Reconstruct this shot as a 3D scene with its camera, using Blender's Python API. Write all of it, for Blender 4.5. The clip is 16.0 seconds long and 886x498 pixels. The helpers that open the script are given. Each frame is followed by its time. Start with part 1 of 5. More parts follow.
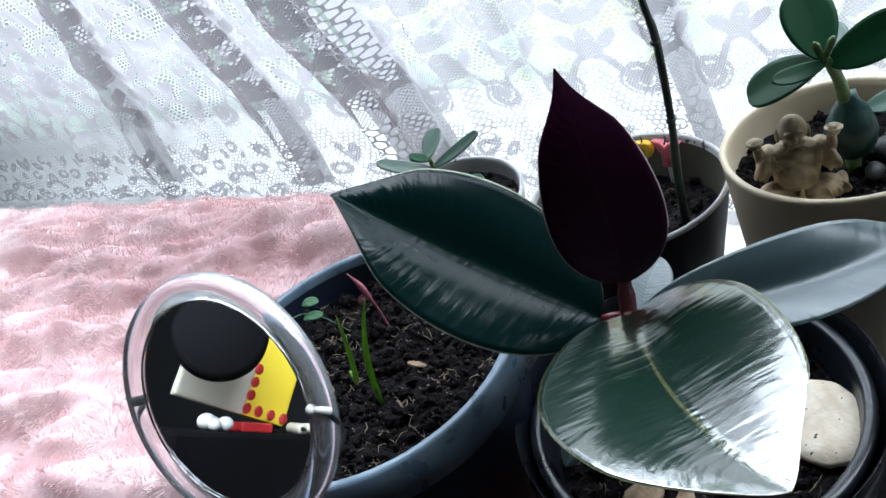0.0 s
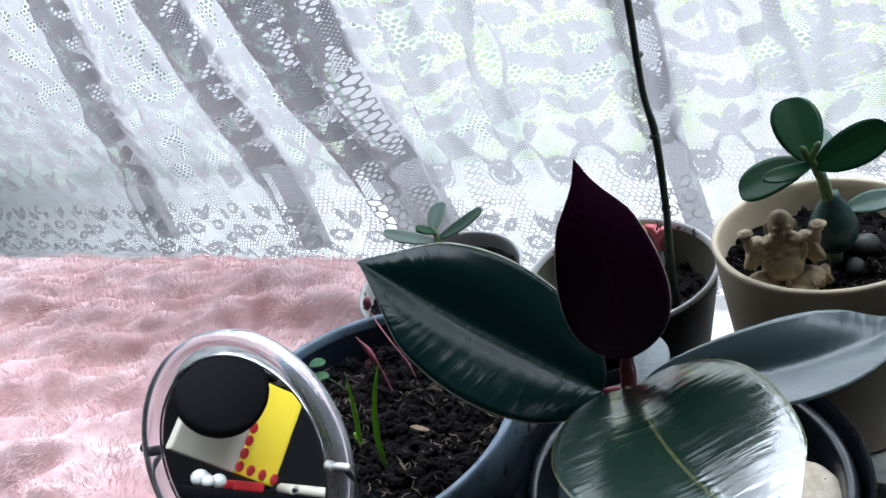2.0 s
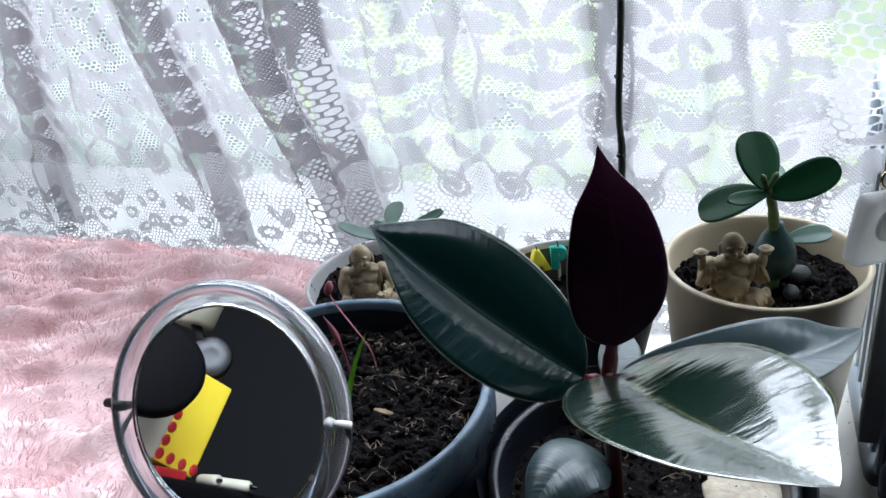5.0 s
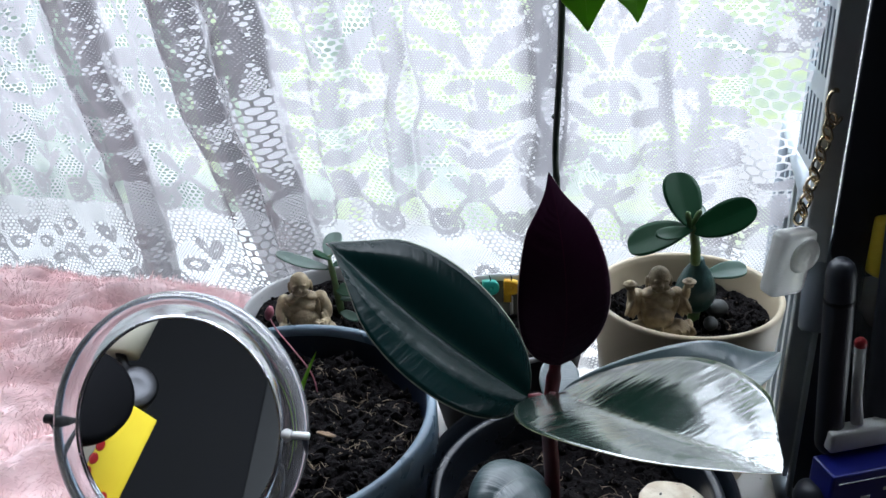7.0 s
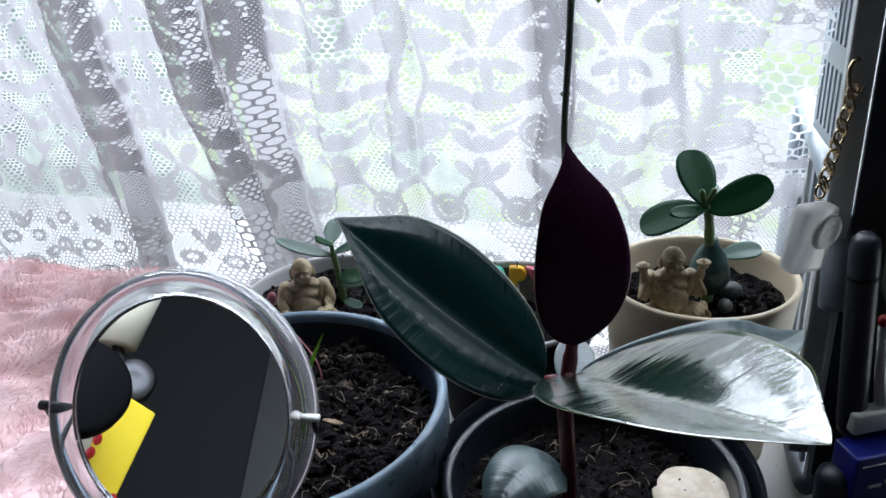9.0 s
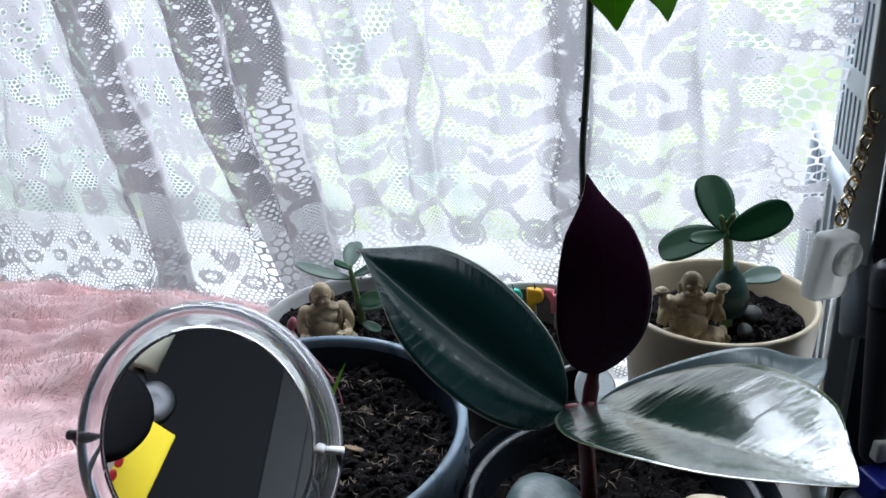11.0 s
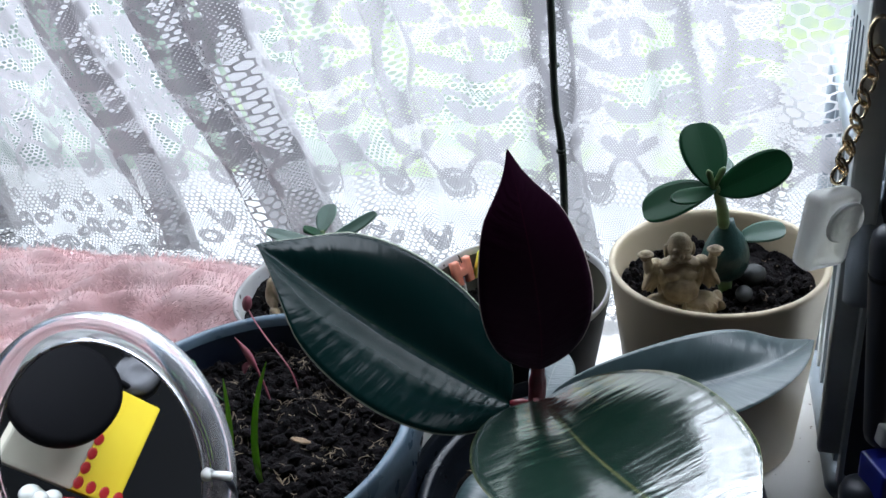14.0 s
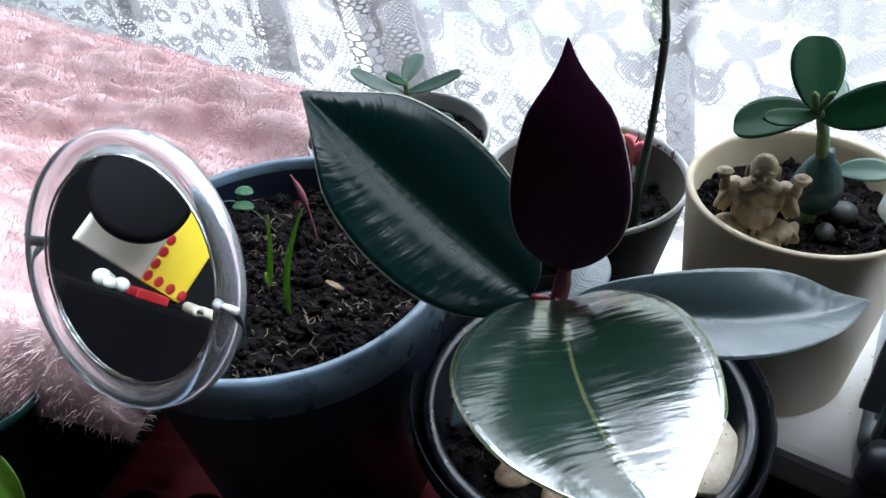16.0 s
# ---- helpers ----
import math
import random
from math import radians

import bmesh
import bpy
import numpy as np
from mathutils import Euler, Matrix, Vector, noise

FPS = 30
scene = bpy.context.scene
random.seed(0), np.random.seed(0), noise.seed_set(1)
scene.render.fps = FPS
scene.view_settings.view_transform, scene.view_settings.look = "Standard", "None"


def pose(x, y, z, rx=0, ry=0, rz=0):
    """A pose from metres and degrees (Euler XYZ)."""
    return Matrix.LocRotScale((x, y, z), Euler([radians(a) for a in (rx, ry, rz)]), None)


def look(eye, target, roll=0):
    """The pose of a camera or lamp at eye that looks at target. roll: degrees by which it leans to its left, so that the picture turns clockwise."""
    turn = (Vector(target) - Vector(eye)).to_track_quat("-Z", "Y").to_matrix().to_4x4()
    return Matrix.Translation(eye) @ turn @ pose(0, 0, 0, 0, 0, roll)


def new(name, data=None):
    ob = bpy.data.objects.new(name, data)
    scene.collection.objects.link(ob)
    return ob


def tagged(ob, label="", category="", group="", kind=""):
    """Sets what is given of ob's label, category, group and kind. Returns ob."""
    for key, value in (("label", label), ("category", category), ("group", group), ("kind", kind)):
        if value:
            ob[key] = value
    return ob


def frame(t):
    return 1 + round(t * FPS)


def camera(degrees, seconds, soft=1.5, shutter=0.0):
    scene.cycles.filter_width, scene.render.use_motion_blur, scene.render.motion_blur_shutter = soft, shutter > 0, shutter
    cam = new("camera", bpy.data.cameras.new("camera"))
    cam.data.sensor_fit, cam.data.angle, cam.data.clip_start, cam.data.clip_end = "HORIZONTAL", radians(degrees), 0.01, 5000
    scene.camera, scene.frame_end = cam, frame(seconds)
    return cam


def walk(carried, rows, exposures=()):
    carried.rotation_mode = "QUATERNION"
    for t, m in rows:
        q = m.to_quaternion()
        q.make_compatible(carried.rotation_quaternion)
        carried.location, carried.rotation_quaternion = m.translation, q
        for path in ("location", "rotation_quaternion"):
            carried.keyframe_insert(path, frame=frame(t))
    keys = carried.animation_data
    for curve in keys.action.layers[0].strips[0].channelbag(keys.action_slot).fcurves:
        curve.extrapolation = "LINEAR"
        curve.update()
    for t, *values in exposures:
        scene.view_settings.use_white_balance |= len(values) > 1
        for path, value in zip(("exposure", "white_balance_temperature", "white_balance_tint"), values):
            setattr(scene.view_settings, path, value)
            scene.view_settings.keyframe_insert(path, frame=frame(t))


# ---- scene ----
cam = camera(60.0, 16.0)
PATH = [
    (0, (0.0224, 0.0447, 0.3968), (-0.0580, 0.3725, 0.1822), -24.57),
    (0.5, (0.0286, 0.0435, 0.3981), (-0.0498, 0.3759, 0.1898), -24.46),
    (1, (0.0316, 0.0358, 0.4066), (-0.0420, 0.3748, 0.2074), -23.49),
    (1.5, (0.0271, 0.0349, 0.4074), (-0.0390, 0.3782, 0.2132), -21.71),
    (2, (0.0097, 0.0254, 0.4148), (-0.0499, 0.3727, 0.2254), -19.55),
    (2.5, (-0.0075, 0.0177, 0.4160), (-0.0609, 0.3676, 0.2296), -17.41),
    (3, (-0.0146, 0.0150, 0.4165), (-0.0610, 0.3665, 0.2312), -15.64),
    (3.5, (-0.0166, 0.0103, 0.4193), (-0.0545, 0.3639, 0.2360), -14.12),
    (4, (-0.0211, 0.0146, 0.4152), (-0.0474, 0.3685, 0.2306), -12.60),
    (4.2, (-0.0244, 0.0132, 0.4136), (-0.0451, 0.3671, 0.2284), -11.92),
    (6.3, (-0.0969, 0.0051, 0.3952), (-0.0514, 0.3613, 0.2188), -4.39),
    (6.5, (-0.0937, 0.0046, 0.3989), (-0.0455, 0.3617, 0.2253), -4.20),
    (7, (-0.0774, -0.0072, 0.4006), (-0.0208, 0.3517, 0.2334), -3.81),
    (7.5, (-0.0838, 0.0016, 0.3785), (-0.0271, 0.3590, 0.2081), -3.95),
    (8, (-0.0877, 0.0026, 0.3831), (-0.0308, 0.3603, 0.2135), -4.25),
    (8.5, (-0.0866, 0.0031, 0.3850), (-0.0284, 0.3609, 0.2159), -4.26),
    (9, (-0.0849, 0.0036, 0.3844), (-0.0253, 0.3620, 0.2170), -4.19),
    (11.3, (-0.0883, 0.0058, 0.3941), (-0.0365, 0.3685, 0.2334), -5.00),
    (11.5, (-0.0844, 0.0064, 0.3914), (-0.0338, 0.3693, 0.2309), -5.31),
    (12, (-0.0877, 0.0046, 0.3924), (-0.0384, 0.3667, 0.2299), -5.88),
    (12.5, (-0.0843, 0.0101, 0.3931), (-0.0383, 0.3699, 0.2246), -6.70),
    (13, (-0.0586, 0.0216, 0.3946), (-0.0139, 0.3785, 0.2196), -7.36),
    (13.5, (-0.0390, 0.0314, 0.3964), (-0.0063, 0.3854, 0.2132), -8.42),
    (14, (-0.0179, 0.0437, 0.3937), (-0.0033, 0.3938, 0.2008), -9.55),
    (14.5, (-0.0091, 0.0465, 0.3914), (-0.0157, 0.3907, 0.1878), -10.24),
    (15, (-0.0044, 0.0471, 0.3906), (-0.0303, 0.3818, 0.1732), -9.73),
    (15.5, (0.0047, 0.0536, 0.3933), (-0.0367, 0.3763, 0.1606), -8.03),
    (16, (0.0139, 0.0563, 0.3954), (-0.0355, 0.3642, 0.1449), -4.89),
]
walk(cam, [(t, look(eye, target, roll)) for t, eye, target, roll in PATH], [(0.0, 0.46, 5900, 9), (2.0, 0.24, 5950, 11), (12.5, 0.24, 5950, 11), (14.5, 0.30, 5950, 11), (16.0, 0.54, 5900, 10)])

# ---- world and light ----
world = bpy.data.worlds.new("overcast_sky")
scene.world = world
world.use_nodes = True
_n = world.node_tree.nodes
_sky = _n.new("ShaderNodeTexSky")
_sky.sky_type = "NISHITA"
_sky.sun_disc = False
_sky.sun_elevation = radians(40)
_sky.sun_rotation = radians(20)
world.node_tree.links.new(_sky.outputs[0], _n["Background"].inputs[0])
_n["Background"].inputs[1].default_value = 0.12

# The window runs along D; N points out of the window.
TURN = math.atan2(-0.549, 1.0)
D = Vector((math.cos(TURN), math.sin(TURN), 0))
N = Vector((-math.sin(TURN), math.cos(TURN), 0))
ROOM = Matrix.Rotation(TURN, 4, "Z")          # local x along the window, y outwards


def local(d, n, z):
    return D * d + N * n + Vector((0, 0, z))


sky_lamp = bpy.data.lights.new("window_light", "AREA")
sky_lamp.shape, sky_lamp.size, sky_lamp.size_y = "RECTANGLE", 2.0, 0.90
sky_lamp.energy, sky_lamp.color = 62.0, (0.92, 0.96, 1.0)
lamp = new("window_light", sky_lamp)
lamp.matrix_world = look(local(-0.25, 0.72, 0.82), local(-0.25, 0.14, 0.42))


# ---- materials ----
def mat(name, colour, rough=0.5, metal=0.0, colour2=None, scale=40.0, detail=4.0, bump=0.0, bscale=None,
        coat=0.0, subsurface=0.0, spots=None, spec=0.5, contrast=(0.35, 0.65)):
    """A principled material with noise between two colours, bump, and optional dark specks."""
    m = bpy.data.materials.new(name)
    m.use_nodes = True
    nt = m.node_tree
    n, l = nt.nodes, nt.links
    b = n["Principled BSDF"]
    b.inputs["Roughness"].default_value, b.inputs["Metallic"].default_value = rough, metal
    b.inputs["Coat Weight"].default_value = coat
    b.inputs["Specular IOR Level"].default_value = spec
    if subsurface:
        b.inputs["Subsurface Weight"].default_value = subsurface
        b.inputs["Subsurface Scale"].default_value = 0.004
    tc = n.new("ShaderNodeTexCoord")
    nz = n.new("ShaderNodeTexNoise")
    nz.inputs["Scale"].default_value, nz.inputs["Detail"].default_value = scale, detail
    l.new(tc.outputs["Object"], nz.inputs["Vector"])
    rmp = n.new("ShaderNodeValToRGB")
    c2 = colour2 or tuple(c * 0.75 for c in colour)
    rmp.color_ramp.elements[0].position, rmp.color_ramp.elements[1].position = contrast
    rmp.color_ramp.elements[0].color, rmp.color_ramp.elements[1].color = (*c2, 1), (*colour, 1)
    l.new(nz.outputs["Fac"], rmp.inputs["Fac"])
    out = rmp.outputs["Color"]
    if spots:
        sc, size, col = spots
        vz = n.new("ShaderNodeTexNoise")
        vz.inputs["Scale"].default_value, vz.inputs["Detail"].default_value = sc, 2.0
        l.new(tc.outputs["Object"], vz.inputs["Vector"])
        th = n.new("ShaderNodeMapRange")
        th.inputs["From Min"].default_value, th.inputs["From Max"].default_value = size, size + 0.03
        l.new(vz.outputs["Fac"], th.inputs["Value"])
        mx = n.new("ShaderNodeMixRGB")
        l.new(th.outputs["Result"], mx.inputs["Fac"])
        l.new(out, mx.inputs["Color1"])
        mx.inputs["Color2"].default_value = (*col, 1)
        out = mx.outputs["Color"]
    l.new(out, b.inputs["Base Color"])
    rr = n.new("ShaderNodeMapRange")
    rr.inputs["To Min"].default_value, rr.inputs["To Max"].default_value = max(rough - 0.06, 0.02), min(rough + 0.08, 1)
    l.new(nz.outputs["Fac"], rr.inputs["Value"])
    l.new(rr.outputs["Result"], b.inputs["Roughness"])
    if bump:
        nb = n.new("ShaderNodeTexNoise")
        nb.inputs["Scale"].default_value, nb.inputs["Detail"].default_value = bscale or scale * 4, 6.0
        l.new(tc.outputs["Object"], nb.inputs["Vector"])
        bp = n.new("ShaderNodeBump")
        bp.inputs["Strength"].default_value, bp.inputs["Distance"].default_value = bump, 0.002
        l.new(nb.outputs["Fac"], bp.inputs["Height"])
        l.new(bp.outputs["Normal"], b.inputs["Normal"])
    return m


def leaf_mat(name, colour, colour2, vein, rough, veins=17.0, vein_bump=0.25, coat=0.0, trans=0.0, coat_ior=1.5, spec=0.5, edge=None, coat_rough=0.11):
    """Leaf blade: UV x runs along the midrib, UV y from -1 to 1 across; fine side veins and a pale midrib."""
    m = bpy.data.materials.new(name)
    m.use_nodes = True
    nt = m.node_tree
    n, l = nt.nodes, nt.links
    b = n["Principled BSDF"]
    b.inputs["Coat Weight"].default_value = coat
    b.inputs["Coat Roughness"].default_value = coat_rough
    b.inputs["Coat IOR"].default_value = coat_ior
    b.inputs["Specular IOR Level"].default_value = spec
    uv = n.new("ShaderNodeUVMap")
    sp = n.new("ShaderNodeSeparateXYZ")
    l.new(uv.outputs["UV"], sp.inputs["Vector"])

    def mth(op, a, c=None):
        x = n.new("ShaderNodeMath")
        x.operation = op
        for i, v in enumerate((a, c)):
            if v is None:
                continue
            if isinstance(v, (int, float)):
                x.inputs[i].default_value = v
            else:
                l.new(v, x.inputs[i])
        return x.outputs[0]
    av = mth("ABSOLUTE", sp.outputs["Y"])
    tc = n.new("ShaderNodeTexCoord")
    nz = n.new("ShaderNodeTexNoise")
    nz.inputs["Scale"].default_value, nz.inputs["Detail"].default_value = 60.0, 5.0
    l.new(tc.outputs["Object"], nz.inputs["Vector"])
    along = mth("SUBTRACT", sp.outputs["X"], mth("MULTIPLY", av, 0.10))
    wob = mth("ADD", mth("MULTIPLY", along, veins * 6.2832), mth("MULTIPLY", nz.outputs["Fac"], 5.0))
    wave = mth("SINE", wob)
    strip = n.new("ShaderNodeCombineXYZ")
    l.new(mth("MULTIPLY", along, veins * 1.7), strip.inputs["X"])
    l.new(mth("MULTIPLY", sp.outputs["Y"], 1.1), strip.inputs["Y"])
    streak = n.new("ShaderNodeTexNoise")
    streak.inputs["Scale"].default_value, streak.inputs["Detail"].default_value = 1.0, 2.5
    l.new(strip.outputs[0], streak.inputs["Vector"])
    ridge = mth("ADD", mth("MULTIPLY", wave, 0.04), mth("MULTIPLY", streak.outputs["Fac"], 4.0))
    midr = mth("LESS_THAN", av, 0.016)
    big = n.new("ShaderNodeTexNoise")
    big.inputs["Scale"].default_value = 22.0
    l.new(tc.outputs["Object"], big.inputs["Vector"])
    mx = n.new("ShaderNodeMixRGB")
    l.new(big.outputs["Fac"], mx.inputs["Fac"])
    mx.inputs["Color1"].default_value, mx.inputs["Color2"].default_value = (*colour, 1), (*colour2, 1)
    m2 = n.new("ShaderNodeMixRGB")
    l.new(midr, m2.inputs["Fac"])
    l.new(mx.outputs["Color"], m2.inputs["Color1"])
    m2.inputs["Color2"].default_value = (*vein, 1)
    brink = n.new("ShaderNodeMapRange")
    brink.inputs["From Min"].default_value, brink.inputs["From Max"].default_value = 0.975, 0.995
    l.new(av, brink.inputs["Value"])
    m3 = n.new("ShaderNodeMixRGB")
    l.new(brink.outputs["Result"], m3.inputs["Fac"])
    l.new(m2.outputs["Color"], m3.inputs["Color1"])
    m3.inputs["Color2"].default_value = (*(edge or [min(1, c * 1.6) for c in vein]), 1)
    l.new(m3.outputs["Color"], b.inputs["Base Color"])
    dust = n.new("ShaderNodeTexNoise")
    dust.inputs["Scale"].default_value, dust.inputs["Detail"].default_value = 320.0, 3.0
    l.new(tc.outputs["Object"], dust.inputs["Vector"])
    rg = n.new("ShaderNodeMapRange")
    rg.inputs["To Min"].default_value, rg.inputs["To Max"].default_value = rough * 0.8, rough * 1.35
    l.new(dust.outputs["Fac"], rg.inputs["Value"])
    l.new(rg.outputs["Result"], b.inputs["Roughness"])
    bp = n.new("ShaderNodeBump")
    bp.inputs["Strength"].default_value, bp.inputs["Distance"].default_value = vein_bump, 0.0012
    l.new(ridge, bp.inputs["Height"])
    l.new(bp.outputs["Normal"], b.inputs["Normal"])
    l.new(bp.outputs["Normal"], b.inputs["Coat Normal"])
    if trans:
        tr = n.new("ShaderNodeBsdfTranslucent")
        l.new(m3.outputs["Color"], tr.inputs["Color"])
        ms = n.new("ShaderNodeMixShader")
        ms.inputs["Fac"].default_value = trans
        l.new(b.outputs[0], ms.inputs[1])
        l.new(tr.outputs[0], ms.inputs[2])
        l.new(ms.outputs[0], n["Material Output"].inputs["Surface"])
    return m


def glass_mat(name, colour=(1, 1, 1), rough=0.03, ior=1.45, through_=1.0):
    m = bpy.data.materials.new(name)
    m.use_nodes = True
    b = m.node_tree.nodes["Principled BSDF"]
    b.inputs["Base Color"].default_value = (*colour, 1)
    b.inputs["Transmission Weight"].default_value = through_
    b.inputs["Roughness"].default_value, b.inputs["IOR"].default_value = rough, ior
    return m


WHITE_PAINT = mat("white_gloss_paint", (0.80, 0.79, 0.76), 0.3, colour2=(0.72, 0.70, 0.66), scale=9, spots=(160, 0.72, (0.35, 0.3, 0.25)), bump=0.05)
OUTER_SILL = mat("weathered_sill_paint", (0.34, 0.34, 0.33), 0.5, colour2=(0.26, 0.26, 0.25), scale=9, bump=0.05)
DARK_TABLE = mat("dark_varnished_wood", (0.020, 0.012, 0.012), 0.35, colour2=(0.008, 0.006, 0.008), scale=14, bump=0.1)
# the unlit room's darkness is put into the near-black wall and door colours
ROOM_WALL = mat("shade_toned_room_wall", (0.010, 0.0105, 0.014), 0.8, scale=6, bump=0.1)
ROOM_FLOOR = mat("room_floor_carpet", (0.06, 0.05, 0.05), 0.95, scale=60, bump=0.3)
DOOR_PAINT = mat("shade_toned_door_paint", (0.030, 0.031, 0.036), 0.5, scale=8)
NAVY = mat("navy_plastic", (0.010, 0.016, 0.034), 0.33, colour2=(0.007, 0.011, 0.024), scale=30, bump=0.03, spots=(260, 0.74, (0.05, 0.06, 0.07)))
# same navy plastic, with the sky's pale sheen put into the rim colour
NAVY_RIM = mat("navy_plastic_sheen_rim", (0.145, 0.205, 0.265), 0.28, colour2=(0.10, 0.150, 0.200), scale=70, bump=0.05)
BLACK_POT = mat("black_nursery_plastic", (0.010, 0.014, 0.020), 0.28, colour2=(0.006, 0.008, 0.012), scale=40, bump=0.05, spots=(300, 0.73, (0.10, 0.11, 0.12)))
BEIGE = mat("cream_ceramic", (0.60, 0.51, 0.36), 0.35, colour2=(0.54, 0.46, 0.32), scale=12, bump=0.02, spots=(420, 0.77, (0.12, 0.1, 0.08)))
GREY_POT = mat("anthracite_glazed_ceramic", (0.020, 0.019, 0.024), 0.7, colour2=(0.014, 0.013, 0.017), scale=20, bump=0.05, spec=0.15)
PALE_IN = mat("olive_glazed_interior", (0.075, 0.073, 0.052), 0.4, colour2=(0.045, 0.044, 0.032), scale=15)
DIRTY_WHITE = mat("soiled_white_ceramic", (0.55, 0.55, 0.54), 0.45, colour2=(0.42, 0.42, 0.42), scale=14, bump=0.04, spots=(120, 0.66, (0.06, 0.05, 0.045)))
SOIL = mat("potting_soil", (0.0075, 0.0052, 0.0055), 0.95, colour2=(0.0018, 0.0014, 0.0020), scale=260, bump=1.0, bscale=500, spots=(380, 0.69, (0.16, 0.13, 0.10)), spec=0.2)
FIBRE = mat("dry_root_fibre", (0.36, 0.28, 0.19), 0.8, colour2=(0.05, 0.035, 0.025), scale=90)
STATUE = mat("tan_resin_statue", (0.44, 0.35, 0.21), 0.5, colour2=(0.20, 0.145, 0.080), scale=110, bump=0.25, bscale=700)
GOLD = mat("pale_gold_metal", (0.72, 0.58, 0.38), 0.25, metal=1.0, scale=80)
STEEL = mat("brushed_steel", (0.55, 0.56, 0.58), 0.25, metal=1.0, scale=80)
WIRE = mat("dark_wire", (0.10, 0.11, 0.13), 0.35, metal=0.8, scale=80)
GREY_PLASTIC = mat("slate_grey_plastic", (0.25, 0.285, 0.32), 0.32, colour2=(0.20, 0.23, 0.26), scale=18, bump=0.04, spots=(200, 0.75, (0.3, 0.3, 0.3)))
PALE_PLASTIC = mat("pale_grey_plastic", (0.50, 0.54, 0.54), 0.4, scale=18)
DARK_PLASTIC = mat("dark_grey_plastic", (0.030, 0.034, 0.045), 0.38, colour2=(0.022, 0.026, 0.034), scale=22, bump=0.05)
DARK_STEEL = mat("dull_dark_steel", (0.06, 0.06, 0.065), 0.42, metal=1.0, scale=80)
MATT_BLACK = mat("matt_black_plate", (0.004, 0.004, 0.005), 0.75, scale=30, spec=0.06)
BLACK_PLASTIC = mat("black_plastic", (0.005, 0.005, 0.007), 0.5, scale=30, spec=0.25)
WHITE_PLASTIC = mat("white_plastic", (0.75, 0.75, 0.72), 0.35, scale=25)
RED = mat("red_plastic", (0.45, 0.02, 0.025), 0.4, scale=25)
RED_CLOTH = mat("red_cloth", (0.13, 0.006, 0.010), 0.85, scale=120, bump=0.4)
BLUE_LABEL = mat("deep_blue_label", (0.012, 0.018, 0.20), 0.3, scale=25)
YELLOW = mat("yellow_card", (0.72, 0.56, 0.03), 0.45, colour2=(0.66, 0.48, 0.02), scale=18)
CREAM_CARD = mat("cream_card", (0.52, 0.50, 0.41), 0.5, colour2=(0.45, 0.43, 0.35), scale=18)
SHELL = mat("bleached_shell", (0.78, 0.70, 0.56), 0.6, colour2=(0.62, 0.52, 0.38), scale=120, bump=0.5, bscale=260, spots=(240, 0.68, (0.03, 0.025, 0.02)))
BARK_CHIP = mat("split_bark_chip", (0.46, 0.34, 0.22), 0.8, colour2=(0.2, 0.13, 0.08), scale=120, bump=0.4)
STONE = mat("grey_pebble", (0.030, 0.034, 0.034), 0.55, scale=60, bump=0.2)
GREEN_JAR = mat("dark_green_plastic", (0.008, 0.035, 0.030), 0.25, scale=30)
RESIN = glass_mat("frosted_resin", (0.96, 0.96, 0.93), 0.40, 1.25, 0.70)
ACRYLIC = glass_mat("clear_acrylic", (0.97, 0.98, 1.0), 0.09, 1.42, 0.9)
DARK_GLASS = glass_mat("dark_glass", (0.25, 0.22, 0.28), 0.03, 1.5)
MIRROR = bpy.data.materials.new("mirror_silver")
MIRROR.use_nodes = True
_b = MIRROR.node_tree.nodes["Principled BSDF"]
_b.inputs["Base Color"].default_value, _b.inputs["Metallic"].default_value, _b.inputs["Roughness"].default_value = (0.86, 0.88, 0.88, 1), 1.0, 0.015
FICUS_TOP = leaf_mat("rubber_leaf_upper", (0.0012, 0.0078, 0.0076), (0.0022, 0.0118, 0.0108), (0.008, 0.018, 0.012), 0.22, coat=0.12, veins=20.0, vein_bump=0.11, spec=0.10, edge=(0.30, 0.33, 0.25), coat_rough=0.14)
FICUS_GLOSS = leaf_mat("rubber_leaf_polished_upper", (0.0018, 0.0120, 0.0070), (0.0030, 0.0175, 0.0100), (0.055, 0.065, 0.025), 0.22, coat=1.0, veins=13.0, vein_bump=0.15, coat_ior=2.25, spec=0.6, coat_rough=0.18)
# base colour carries part of the pale blue-grey sky reflection on these leaves
FICUS_BLUE = leaf_mat("rubber_leaf_sheen_toned_upper", (0.030, 0.054, 0.060), (0.044, 0.074, 0.079), (0.08, 0.11, 0.11), 0.40, coat=0.6, vein_bump=0.14, coat_ior=1.6, coat_rough=0.3)
FICUS_UNDER = leaf_mat("rubber_leaf_purple_underside", (0.0115, 0.0007, 0.0075), (0.0165, 0.0010, 0.0105), (0.024, 0.0015, 0.011), 0.55, vein_bump=0.1, spec=0.06, edge=(0.55, 0.45, 0.42))
FICUS_PALE = leaf_mat("rubber_leaf_pale_underside", (0.10, 0.13, 0.09), (0.12, 0.15, 0.10), (0.2, 0.2, 0.1), 0.45)
JADE = leaf_mat("jade_leaf", (0.008, 0.058, 0.022), (0.012, 0.080, 0.028), (0.018, 0.08, 0.035), 0.38, veins=2, vein_bump=0.03, trans=0.28, spec=0.28)
JADE_DULL = leaf_mat("jade_leaf_dusty", (0.035, 0.085, 0.060), (0.055, 0.115, 0.080), (0.06, 0.13, 0.085), 0.38, veins=2, vein_bump=0.03)
